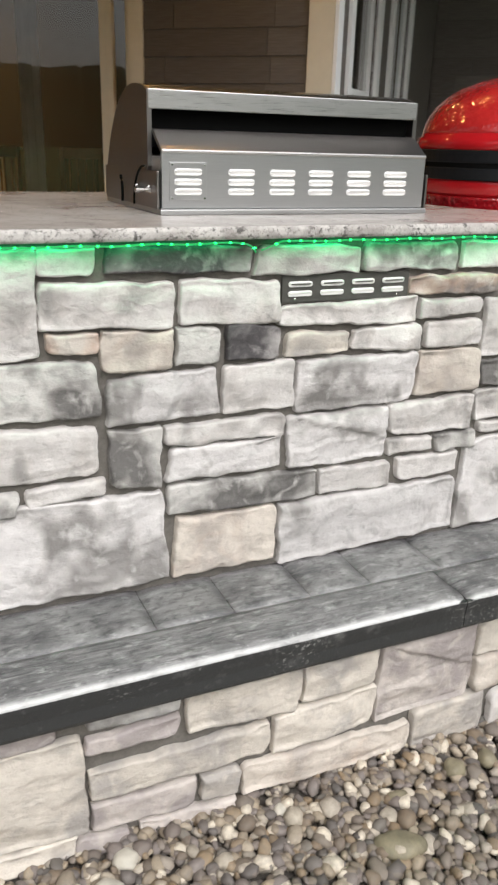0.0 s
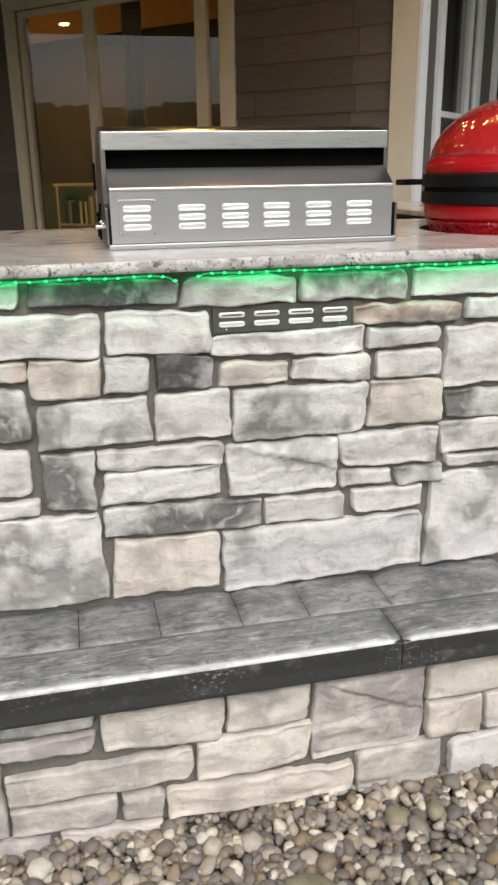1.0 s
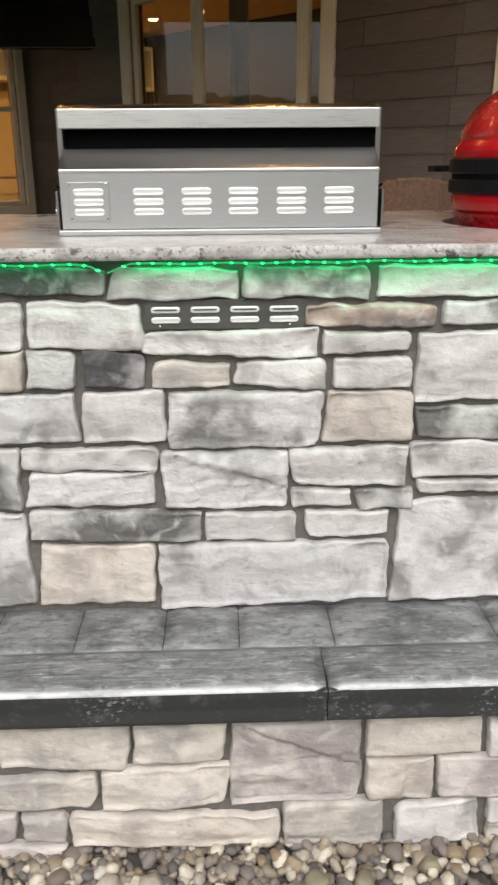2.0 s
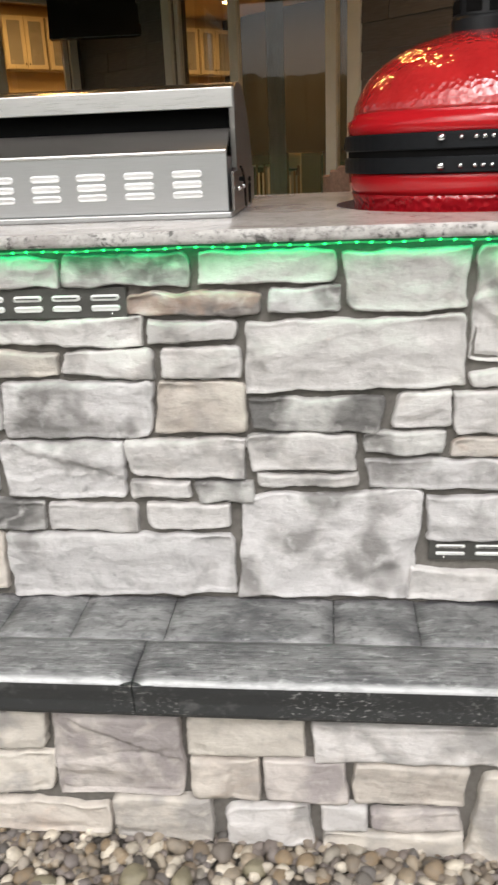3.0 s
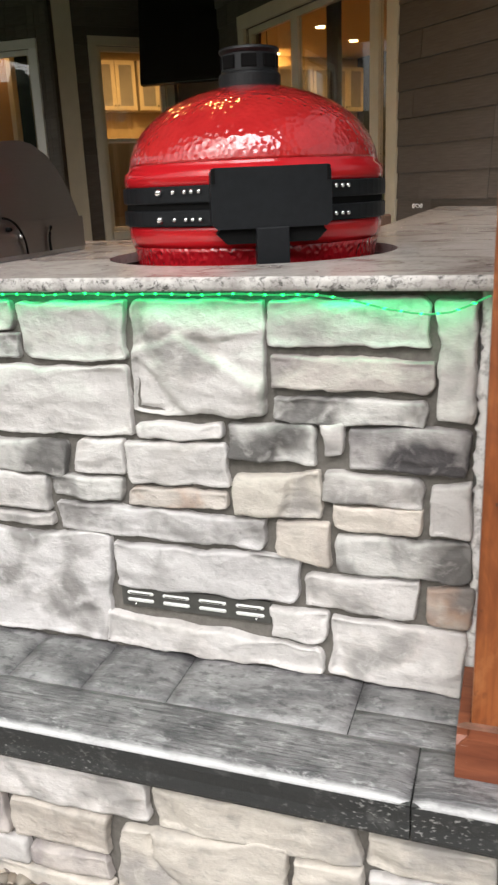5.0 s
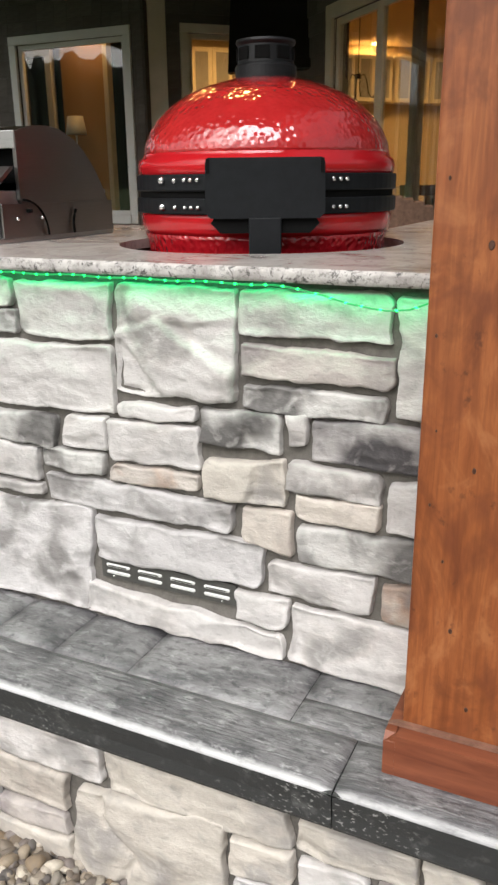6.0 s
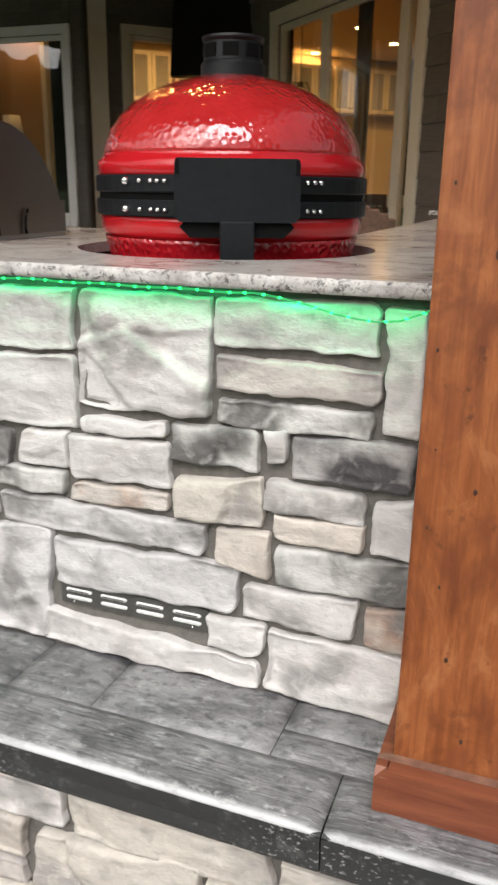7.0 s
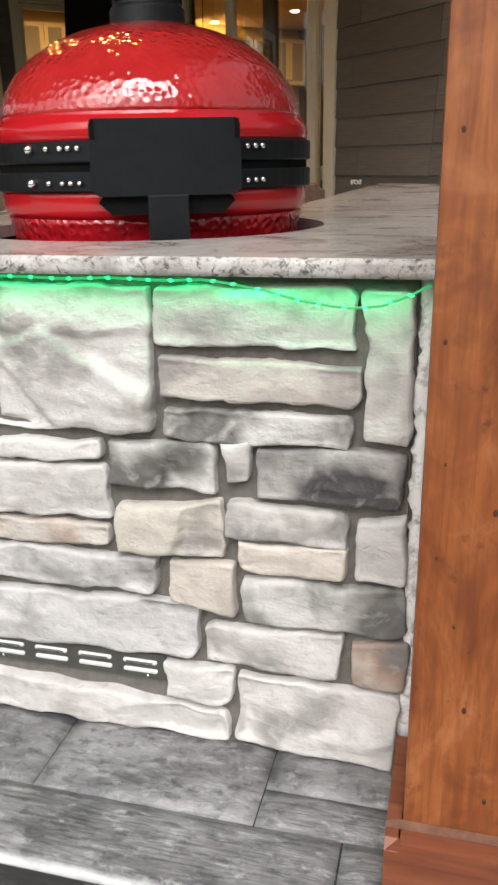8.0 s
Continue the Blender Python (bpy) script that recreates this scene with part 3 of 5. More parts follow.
hood_curve = [(y, z + 0.009 * (z - 0.905) / 0.29) for y, z in hood_curve]
inner = [(y - 0.010, z - 0.010) for y, z in reversed(hood_curve)]
hood = part("hood", prism(hood_curve + inner[:-1] + [(0.384, 1.175)], GL + 0.004, GR - 0.004), STEEL_HOOD, grill, "curved stainless hood")
for x in (GL - 0.002, GR - 0.010):
    side = [(0.362, 1.187)] + hood_curve + [(0.46, 0.905), (0.415, 0.935), (0.385, 0.965), (0.362, 1.005)]
    part("hood_side", prism(side, x, x + 0.012), STEEL_DARK, hood, "steel hood end panel, darkened for its dark reflections")
box("hood_lip", (GL + 0.002, GR - 0.002, 0.360, 0.376, 1.141, 1.187), STEEL_HIGHLIGHT, hood, "brushed lip, its brightness painted as paler steel", bevel=0.002)
for x, d in ((GL - 0.003, -1), (GR + 0.003, 1)):
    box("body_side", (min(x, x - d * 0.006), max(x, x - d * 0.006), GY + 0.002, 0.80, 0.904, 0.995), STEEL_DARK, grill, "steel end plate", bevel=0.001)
    slot = [(x + d * 0.0075, 0.585 + 0.002 * k - 0.010 * math.sin(k / 9 * math.pi), 0.905 + 0.0085 * k) for k in range(9)]
    part("slot", tube(slot, 0.004), BLACK, grill, "dark curved slot")
    arc = [(x + d * 0.0085, 0.362 + 0.10 * math.sin(a), 1.005 - 0.10 * (1 - math.cos(a))) for a in [k * math.pi / 2 / 10 for k in range(11)]]
    part("hood_seam", tube(arc, 0.003), BLACK, grill, "dark curved seam at the hood pivot")
    for y, z in ((0.335, 0.955), (0.44, 0.955)):
        bm = bmesh.new()
        bmesh.ops.create_uvsphere(bm, u_segments=10, v_segments=6, radius=0.006, matrix=pose(x + d * 0.006, y, z))
        part("bolt", bm, CHROME, grill, smooth=True)
bm = bmesh.new()
bmesh.ops.create_cone(bm, cap_ends=True, segments=14, radius1=0.006, radius2=0.005, depth=0.014, matrix=pose(GR + 0.012, 0.385, 0.975, 0, 90))
part("pivot_knob", bm, BLACK, grill)
bm = bmesh.new()
bmesh.ops.create_cone(bm, cap_ends=True, segments=14, radius1=0.008, radius2=0.008, depth=0.024, matrix=pose(GL - 0.014, 0.40, 0.945, 0, 90))
part("pivot_knob", bm, CHROME, grill)


# ---- kamado ----
FACE = Vector((0.403, -0.915))
SIDE = Vector((0.915, 0.403))
FACE_TURN = math.degrees(math.atan2(FACE.y, FACE.x))
kamado = thing("kamado_grill", "glossy red ceramic kamado grill with black bands set in the granite", "kamado grill")
lower = [(0.20, 0.52), (0.27, 0.58), (0.305, 0.70), (0.318, 0.80), (0.3245, 0.868), (0.3295, 0.900), (0.341, 0.935), (0.343, 0.962), (0.338, 0.985), (0.30, 0.99)]
part("base_bowl", lathe(lower[:6] + [(0.3325, 0.911), (0.3353, 0.921)], (KX, KY, 0), 96), GLAZE_PEBBLED, kamado, "red dimpled ceramic bowl", smooth=True)
part("bowl_rim", lathe([(0.3352, 0.9205), (0.3385, 0.931), (0.3412, 0.943), (0.343, 0.962), (0.338, 0.985), (0.30, 0.99)], (KX, KY, 0), 96), GLAZE_SMOOTH, kamado, "smooth red upper part of the bowl", smooth=True)
upper = [(0.338, 1.060), (0.345, 1.070), (0.347, 1.085), (0.344, 1.100), (0.334, 1.108), (0.331, 1.116), (0.327, 1.140), (0.313, 1.172), (0.290, 1.205), (0.257, 1.235), (0.215, 1.262), (0.165, 1.283), (0.115, 1.297), (0.090, 1.303), (0.0, 1.304)]
dome = part("dome", lathe(upper[:6] + [(0.3305, 1.118)], (KX, KY, 0)), GLAZE_SMOOTH, kamado, "smooth red rim of the ceramic lid", smooth=True)
crown = [(0.3305, 1.1175)]
for (r0, z0), (r1, z1) in zip(upper[5:], upper[6:]):
    for k in range(1, 4):
        crown.append((r0 + (r1 - r0) * k / 3, z0 + (z1 - z0) * k / 3))
part("lid", lathe(crown[:-1], (KX, KY, 0), 96), GLAZE, kamado, "red dimpled ceramic lid", smooth=True)
for z0, z1, lab in ((1.026, 1.066, "upper"), (0.972, 1.010, "lower")):
    prof = [(0.330, z0), (0.350, z0), (0.3525, z0 + 0.003), (0.3525, z1 - 0.003), (0.350, z1), (0.330, z1)]
    part("band", lathe(prof, (KX, KY, 0)), IRON, kamado, "black steel clamping band", smooth=False)
part("gasket", lathe([(0.33, 1.008), (0.344, 1.010), (0.344, 1.028), (0.33, 1.030)], (KX, KY, 0)), GASKET, kamado, "black felt gasket")

turned = Matrix.Translation((KX, KY, 0)) @ pose(0, 0, 0, 0, 0, FACE_TURN + 90)
hinge = part("hinge_cover", prism([(-0.130, 1.100), (0.130, 1.100), (0.137, 1.090), (0.139, 0.978), (0.126, 0.966), (-0.126, 0.966), (-0.139, 0.978), (-0.137, 1.090)], -0.388, -0.30, "y"), IRON, kamado, "broad black hinge cover plate")
hinge.data.transform(turned)
for s in (-1, 1):
    ear = part("hinge_ear", prism([(s * 0.128, 1.098), (s * 0.146, 1.078), (s * 0.152, 0.985), (s * 0.128, 0.972)], -0.384, -0.29, "y"), IRON, hinge)
    ear.data.transform(turned)
    ear.data.transform(turned)
    b2 = box("hinge_slot", (s * 0.131 - 0.004, s * 0.131 + 0.004, -0.3915, -0.386, 1.066, 1.098), GASKET, hinge)
    b2.data.transform(turned)
low = part("hinge_skirt", prism([(-0.118, 0.968), (0.118, 0.968), (0.128, 0.955), (0.105, 0.932), (-0.105, 0.932), (-0.128, 0.955)], -0.375, -0.32, "y"), GASKET, kamado, "black hinge housing")
low.data.transform(turned)
strut = box("strut", (-0.038, 0.038, -0.392, -0.355, 0.868, 0.968), IRON, kamado, "black hinge strut", bevel=0.003)
strut.data.transform(turned)
for s in (-1, 1):
    for z in (1.052, 0.989):
        for ang in ((27.0, 30.2, 33.2, 38.5, 46.0) if s < 0 else (27.0, 30.2, 33.2)):
            a = radians(FACE_TURN + s * ang)
            bm = bmesh.new()
            rad = 0.0062 if ang < 40 else 0.010
            bmesh.ops.create_uvsphere(bm, u_segments=10, v_segments=6, radius=rad, matrix=pose(KX + 0.3555 * math.cos(a), KY + 0.3555 * math.sin(a), z))
            part("bolt", bm, CHROME, kamado, smooth=True)
cap = part("chimney_cap", lathe([(0.081, 1.292), (0.081, 1.332), (0.078, 1.337), (0.074, 1.340), (0.073, 1.382), (0.076, 1.385), (0.079, 1.390), (0.077, 1.396), (0.0, 1.398)], (KX, KY, 0), 48), CAP_GREY, kamado, "dark grey cast chimney cap", smooth=False)
for k in range(8):
    a = 2 * math.pi * k / 8 + 0.3
    w = box("vent_window", (-0.020, 0.020, 0.066, 0.0755, 1.346, 1.378), GASKET, cap, "dark vent opening", bevel=0.003)
    w.data.transform(Matrix.Translation((KX, KY, 0)) @ pose(0, 0, 0, 0, 0, math.degrees(a)))
handle = box("front_handle", (-0.20, 0.20, 0.385, 0.425, 1.028, 1.048), IRON, kamado, "black handle rail on the far side", bevel=0.006)
handle.data.transform(turned)
for s in (-0.15, 0.15):
    arm = box("handle_arm", (s - 0.012, s + 0.012, 0.30, 0.39, 1.030, 1.046), IRON, kamado)
    arm.data.transform(turned)


# ---- wooden post ----
post = thing("porch_post", "square orange-brown stained cedar porch post with boxed base", "post")
PX0, PX1, PY0, PY1 = 2.748, 2.941, -0.215, -0.022
box("shaft", (PX0, PX1, PY0, PY1, 0.0, 3.0), CEDAR, post, "knotty stained cedar shaft", bevel=0.006)
part("base_trim", prism([(PX0 - 0.022, 0.0), (PX1 + 0.017, 0.0), (PX1 + 0.017, 0.072), (PX1 + 0.004, 0.086), (PX0 - 0.004, 0.086), (PX0 - 0.022, 0.072)], PY0 - 0.042, PY0 - 0.0015, "y"), CEDAR_TRIM, post, "red-brown boxed base moulding")
part("base_trim", prism([(PY0 - 0.0425, 0.0), (PY1, 0.0), (PY1, 0.086), (PY0 - 0.030, 0.086), (PY0 - 0.0425, 0.072)], PX0 - 0.0235, PX0 - 0.0015, "x"), CEDAR_TRIM, post, "red-brown boxed base moulding")
part("trim_cap", prism([(PX0 - 0.024, 0.087), (PX1 + 0.019, 0.087), (PX1 + 0.006, 0.094), (PX0 - 0.006, 0.094)], PY0 - 0.013, PY0 - 0.0016, "y"), TRIM_CAP, post, "pale worn caulked edge on the base")
for x, z, r in ((2.838, 0.955, 0.0085), (2.765, 0.815, 0.004), (2.770, 1.05, 0.004), (2.885, 0.56, 0.007), (2.772, 0.53, 0.004), (2.822, 0.30, 0.006), (2.86, 0.15, 0.006), (2.905, 1.12, 0.007), (2.80, 0.43, 0.004), (2.84, 0.60, 0.006), (2.775, 0.66, 0.003), (2.89, 0.78, 0.005)):
    bm = bmesh.new()
    bmesh.ops.create_cone(bm, cap_ends=True, segments=12, radius1=r, radius2=r * 0.7, depth=0.002, matrix=Matrix.Translation((x, PY0 - 0.0006, z)) @ Matrix.Diagonal((0.62, 1, 0.95, 1)) @ pose(0, 0, 0, 90))
    part("knot", bm, KNOT, post)


def end_strip():
    """The ragged white strip where the wall's end meets the post."""
    bm = bmesh.new()
    grid = []
    for k in range(91):
        z = 0.034 + 0.824 * k / 90
        y = -0.003 + LEAN * z
        left = 2.724 + 0.018 * noise.noise(Vector((z * 14, 1, 0))) + 0.008 * noise.noise(Vector((z * 70, 2, 0)))
        dent = 0.003 * noise.noise(Vector((z * 40, 5, 0)))
        grid.append([bm.verts.new(p) for p in ((left, y + 0.014, z), (left + 0.002, y + 0.002, z), ((left + 2.747) / 2, y + dent, z), (2.7445, y - 0.001, z), (2.747, y + 0.002, z), (2.747, y + 0.03, z))])
    for a, b in zip(grid, grid[1:]):
        for k in range(5):
            bm.faces.new((a[k], a[k + 1], b[k + 1], b[k]))
    return tagged(part("trim", bm, END_STRIP, smooth=True), "ragged white strip between wall and post", "trim", kind="structure")


end_strip()


# ---- light strip ----
strip = thing("light_strip", "thin green glowing light strip sagging under the counter edge", "light strip")


def strip_run(points, bead_step=0.0335):
    pts = [Vector(p) for p in points]
    fine = []
    for a, b in zip(pts, pts[1:]):
        n = max(1, int((b - a).length / 0.006))
        for k in range(n):
            q = a.lerp(b, k / n)
            q.z += 0.0012 * math.sin(q.x * 37.0) + 0.001 * noise.noise(Vector((q.x * 6, 0, 2)))
            fine.append(q)
    fine.append(pts[-1])
    part("tube", tube(fine, 0.0021, 6), LED_TUBE, strip, "translucent green tube", smooth=True)
    travelled, last = 0.0, fine[0]
    for q in fine[1:]:
        travelled += (q - last).length
        if travelled >= bead_step:
            travelled -= bead_step
            bead = new("bead", BEAD)
            bead.parent, bead.location = strip, q
        last = q


bm = bmesh.new()
bmesh.ops.create_icosphere(bm, subdivisions=1, radius=0.0028, matrix=Matrix.Diagonal((2.2, 1, 1, 1)))
BEAD = mesh_of("bead", bm, LED_BEAD, True)
LY = -0.016
strip_run([(-1.55, LY, 0.854), (0.2, LY, 0.853), (0.745, LY, 0.853), (0.775, LY, 0.850), (0.792, LY, 0.842), (0.800, LY + 0.008, 0.830)])
strip_run([(0.812, LY + 0.004, 0.836), (0.828, LY, 0.842), (0.862, LY, 0.8535), (1.3, LY, 0.8535), (1.9, LY, 0.855), (2.40, LY, 0.8545), (2.45, LY, 0.849), (2.50, LY, 0.842), (2.556, LY - 0.004, 0.827), (2.60, LY - 0.006, 0.820), (2.63, LY - 0.006, 0.8185), (2.672, LY - 0.004, 0.824), (2.712, LY, 0.8385), (2.74, LY, 0.852)])


# ---- vent plates ----
def vent_plate(x0, x1, z0, z1, tilt, label, slim=0.20):
    v = thing("vent_plate", label, "vent", "vents in the stone wall")
    cx, cz = (x0 + x1) / 2, (z0 + z1) / 2
    w, h = (x1 - x0) / 2, (z1 - z0) / 2
    base = Matrix.Translation((cx, lean_y(cz) - 0.003, cz)) @ pose(0, 0, 0, 0, tilt, 0)
    p = box("plate", (-w, w, 0.0, 0.010, -h, h), VENT_PAINT, v, "dark painted metal plate", bevel=0.001)
    p.data.transform(base)
    for k in range(4):
        for row, zz in ((0, h * 0.34), (1, -h * 0.36)):
            s = (k - 1.5) * w * 0.49
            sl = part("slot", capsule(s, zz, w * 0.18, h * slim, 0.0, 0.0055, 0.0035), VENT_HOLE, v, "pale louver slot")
            sl.data.transform(base)
            if row == 0:
                hood_b = box("slot_hood", (s - w * 0.14, s + w * 0.14, -0.0064, -0.003, zz - h * 0.03, zz + h * 0.05), VENT_PAINT, v, "dark slit inside the slot")
                hood_b.data.transform(base)
    for sx in (-0.9, 0.9):
        bm = bmesh.new()
        bmesh.ops.create_uvsphere(bm, u_segments=8, v_segments=5, radius=0.003, matrix=base @ pose(sx * w * 0.9, -0.001, -h * 0.75))
        part("screw", bm, CHROME, v, smooth=True)
    return v


vent_plate(0.884, 1.246, 0.704, 0.770, 0.0, "dark metal vent plate with paired slots under the counter")
vent_plate(1.925, 2.298, 0.112, 0.166, 0.0, "dark metal vent plate with paired slots low in the wall", 0.145)


# ---- house ----
KNX, KNY = 2.95, 3.56
DW = pose(KNX, KNY, 0, 0, 0, 135)      # x runs along the door wall, y out to the patio
CX, CY = -0.94, 7.42
LW = pose(CX, CY, 0, 0, 0, 225)        # x runs from the inner corner, y out to the patio
RW = pose(KNX, KNY, 0, 0, 0, 45)       # x runs away from the outer corner, -y out to the yard
WW = pose(-1.86, 6.36, 0, 0, 0, 180)   # x runs to the west, y out to the patio
CEIL = 3.02


def wall_with_openings(name, m, length, openings, label, out=1, height=3.3, x0=0.0):
    """A sided wall 0.16 thick: a sheathing of boxes round its openings, and lapped boards proud of it."""
    bm = bmesh.new()
    cuts = sorted(openings)
    x = x0
    for a, b, z0, z1 in cuts:
        if a > x:
            add_box(bm, x, a, -0.16, 0.0, -0.1, height, m=m)
        if z0 > -0.1:
            add_box(bm, a, b, -0.16, 0.0, -0.1, z0, m=m)
        add_box(bm, a, b, -0.16, 0.0, z1, height, m=m)
        x = b
    if length > x:
        add_box(bm, x, length, -0.16, 0.0, -0.1, height, m=m)
    w = tagged(part(name, bm, SIDING), label, "house wall", kind="structure")
    return w


def siding(w, m, runs, z0=0.03, z1=3.0, step=0.1805, seed=1, shortest=0.35, longest=0.95):
    """Lapped boards on one wall; each run is (from, to, lowest, highest)."""
    rnd = random.Random(seed)
    for a, b, lo, hi in runs:
        z = 0.03 - 0.0
        while z < hi:
            top = min(z + step, hi)
            if top > lo + 0.02:
                bot = max(z, lo)
                cuts, x = [a], a + rnd.uniform(0.7, 1.0) * shortest
                while x < b - 0.45 * shortest:
                    cuts.append(x)
                    x += rnd.uniform(shortest, longest)
                cuts.append(b)
                for x0, x1 in zip(cuts, cuts[1:]):
                    bm = prism([(0.002, 0.0), (0.016, 0.0), (0.005, top - bot), (0.002, top - bot)], 0.0, x1 - x0 - 0.003)
                    ob = new("siding_board", mesh_of("siding_board", bm, SIDING))
                    ob.parent = w
                    ob.matrix_basis = m @ pose(x0, rnd.uniform(0, 0.003), bot + 0.002 + rnd.uniform(0, 0.003))
            z += step


def frame_window(name, m, a, b, z0, z1, mat, label, casing=0.09, sash=0.05, mid=None, mullions=(), sill=True, category="window", depth=0.05):
    """A cased window or door: casing, sash bars and panes through the opening."""
    w = tagged(new(name), label, category, kind="structure")

    def bar(nm, *d):
        ob = box(nm, d, mat, w, bevel=0.004)
        ob.data.transform(m)
        return ob

    bar("casing", a - casing, a, -0.02, 0.030, z0 - (casing if sill else 0), z1)
    bar("casing", b, b + casing, -0.02, 0.030, z0 - (casing if sill else 0), z1)
    bar("head_casing", a - casing, b + casing, -0.02, 0.034, z1 + 0.001, z1 + casing)
    if sill:
        bar("window_sill", a + 0.001, b - 0.001, -0.02, 0.045, z0 - casing, z0)
    xs = [a] + list(mullions) + [b]
    for p, q in zip(xs, xs[1:]):
        bar("stile", p, p + sash, -0.075, -0.025, z0, z1)
        bar("stile", q - sash, q, -0.075, -0.025, z0, z1)
        bar("rail", p + sash + 0.001, q - sash - 0.001, -0.075, -0.025, z0, z0 + sash)
        bar("rail", p + sash + 0.001, q - sash - 0.001, -0.075, -0.025, z1 - sash, z1)
        spans = [(z0 + sash, z1 - sash)]
        if mid:
            bar("meeting_rail", p + sash + 0.001, q - sash - 0.001, -0.070, -0.020, mid - 0.022, mid + 0.022)
            spans = [(z0 + sash, mid - 0.022), (mid + 0.022, z1 - sash)]
        for u, v in spans:
            pane = box("pane", (p + sash + 0.002, q - sash - 0.002, -0.053, -0.049, u + 0.002, v - 0.002), GLASS, w, "clear reflective glass")
            pane.data.transform(m)
            pane.visible_shadow = False
    return w


# Door wall.
DOOR = (1.575, 3.79, 0.02, 2.46)
wd = wall_with_openings("wall_door", DW, 5.52, [DOOR], "dark brown lap siding wall beside the patio door")
siding(wd, DW, [(0.185, 1.455, 0.0, 3.0), (1.456, 3.91, 2.56, 3.0), (3.912, 5.50, 0.0, 3.0)])
door = frame_window("door_1", DW, *DOOR, CREAM, "cream framed sliding patio door with tall glass panes", casing=0.12, sash=0.055, mullions=(1.80, 2.955), sill=False, category="sliding door")
bar = box("door_handle", (2.985, 3.005, -0.02, 0.0, 0.95, 1.18), IRON, door, "dark upright handle", bevel=0.004)
bar.data.transform(DW)
corner_board = box("corner_board", (0.0, 0.182, 0.002, 0.030, -0.08, 3.0), CREAM, None, bevel=0.003)
corner_board.data.transform(DW)
tagged(corner_board, "wide cream corner board of the house", "trim", kind="structure")
corner_side = box("corner_board", (-0.03, 0.10, -0.030, -0.002, -0.08, 3.0), WHITE, None, bevel=0.003)
corner_side.data.transform(RW)
tagged(corner_side, "white corner board lit by the sky", "trim", kind="structure")

# Inner corner wall with the kitchen window.
KW = (0.14, 0.90, 0.66, 2.56)
wl2 = wall_with_openings("wall_kitchen", LW, 1.36, [KW], "dark brown siding wall with the kitchen window")
siding(wl2, LW, [(0.02, 0.05, 0.0, 3.0), (0.992, 1.14, 0.0, 3.0), (0.05, 0.99, 0.0, 0.56), (0.05, 0.99, 2.652, 3.0)], seed=2)
frame_window("window_1", LW, *KW, CREAM, "cream double-hung kitchen window glowing with warm light", mid=1.62)
cb = box("corner_board", (1.15, 1.345, 0.003, 0.05, -0.05, 3.0), CREAM, None, bevel=0.004)
cb.data.transform(LW)
tagged(cb, "cream corner board between two windows", "trim", kind="structure")

# West wall with the large window.
LWIN = (0.25, 1.69, 0.70, 2.52)
ww = wall_with_openings("wall_west", WW, 4.0, [LWIN], "dark shingled wall with a large window")
siding(ww, WW, [(0.02, 0.157, 0.0, 3.0), (1.785, 2.02, 0.0, 3.0), (2.2, 4.0, 0.0, 3.0), (0.16, 1.78, 0.0, 0.605), (0.16, 1.78, 2.615, 3.0)], seed=3, shortest=0.10, longest=0.26)
frame_window("window_2", WW, *LWIN, WHITE, "large white window mirroring sky and trees")
cb = box("corner_board", (2.03, 2.19, 0.003, 0.04, -0.05, 3.0), WHITE, None, bevel=0.004)
cb.data.transform(WW)
tagged(cb, "white corner board at the far end of the house", "trim", kind="structure")

# Side wall of the house beyond the outer corner, with white windows; its face looks out along -y of RW.
RF = RW @ Matrix.Diagonal((1, -1, 1, 1))


def yard_side(ob):
    ob.data.transform(RF)
    ob.data.flip_normals()
    return ob


openings_r = [(0.42, 1.20, 0.75, 2.75), (1.75, 2.45, 0.75, 2.75)]
bm = bmesh.new()
x = 0.0
for a, b, z0, z1 in openings_r + [(3.9, 3.9, 0, 0)]:
    add_box(bm, x + (0.162 if x == 0 else 0), a, -0.16, 0.0, -0.1, 3.3)
    if b > a:
        add_box(bm, a, b, -0.16, 0.0, -0.1, z0)
        add_box(bm, a, b, -0.16, 0.0, z1, 3.3)
    x = b
wr = part("wall_yard", bm, SIDING)
tagged(yard_side(wr), "dark siding wall on the yard side with white windows", "house wall", kind="structure")
for k, (a, b, z0, z1) in enumerate(openings_r):
    win = frame_window("window_%d" % (3 + k), Matrix.Identity(4), a, b, z0, z1, WHITE, "tall white double-hung window in the yard wall", mid=1.47, casing=0.10)
    for ch in win.children:
        yard_side(ch)
# Added sheets behind the yard panes, dark in place of an unlit room.
for a, b, z0, z1 in openings_r:
    blind = yard_side(box("window_blind", (a + 0.01, b - 0.01, -0.20, -0.185, z0 - 0.1, z1 + 0.1), PANE_BACKING))
    tagged(blind, "dark sheet added behind the yard window as unlit depth", "blind", "blinds in the yard windows")
far_wall = wall_with_openings("wall_far", pose(KNX + 0.7071 * 3.9, KNY + 0.7071 * 3.9, 0, 0, 0, 135) @ Matrix.Translation((-4.2, 0, 0)), 4.2, [], "dark lap siding of the farther house wing")
siding(far_wall, pose(KNX + 0.7071 * 3.9, KNY + 0.7071 * 3.9, 0, 0, 0, 135) @ Matrix.Translation((-4.2, 0, 0)), [(0.0, 4.18, 0.0, 3.2)], seed=5)

# Porch ceiling and its beam.
bm = prism([(-4.6, -0.30), (3.05, -0.30), (3.05, 3.34), (2.88, 3.46), (-0.94, 7.29), (-1.82, 6.42), (-1.86, 6.30), (-4.6, 6.30)], CEIL, CEIL + 0.08, "z")
tagged(part("ceiling", bm, CEILING), "dark stained porch ceiling", "ceiling", kind="structure")
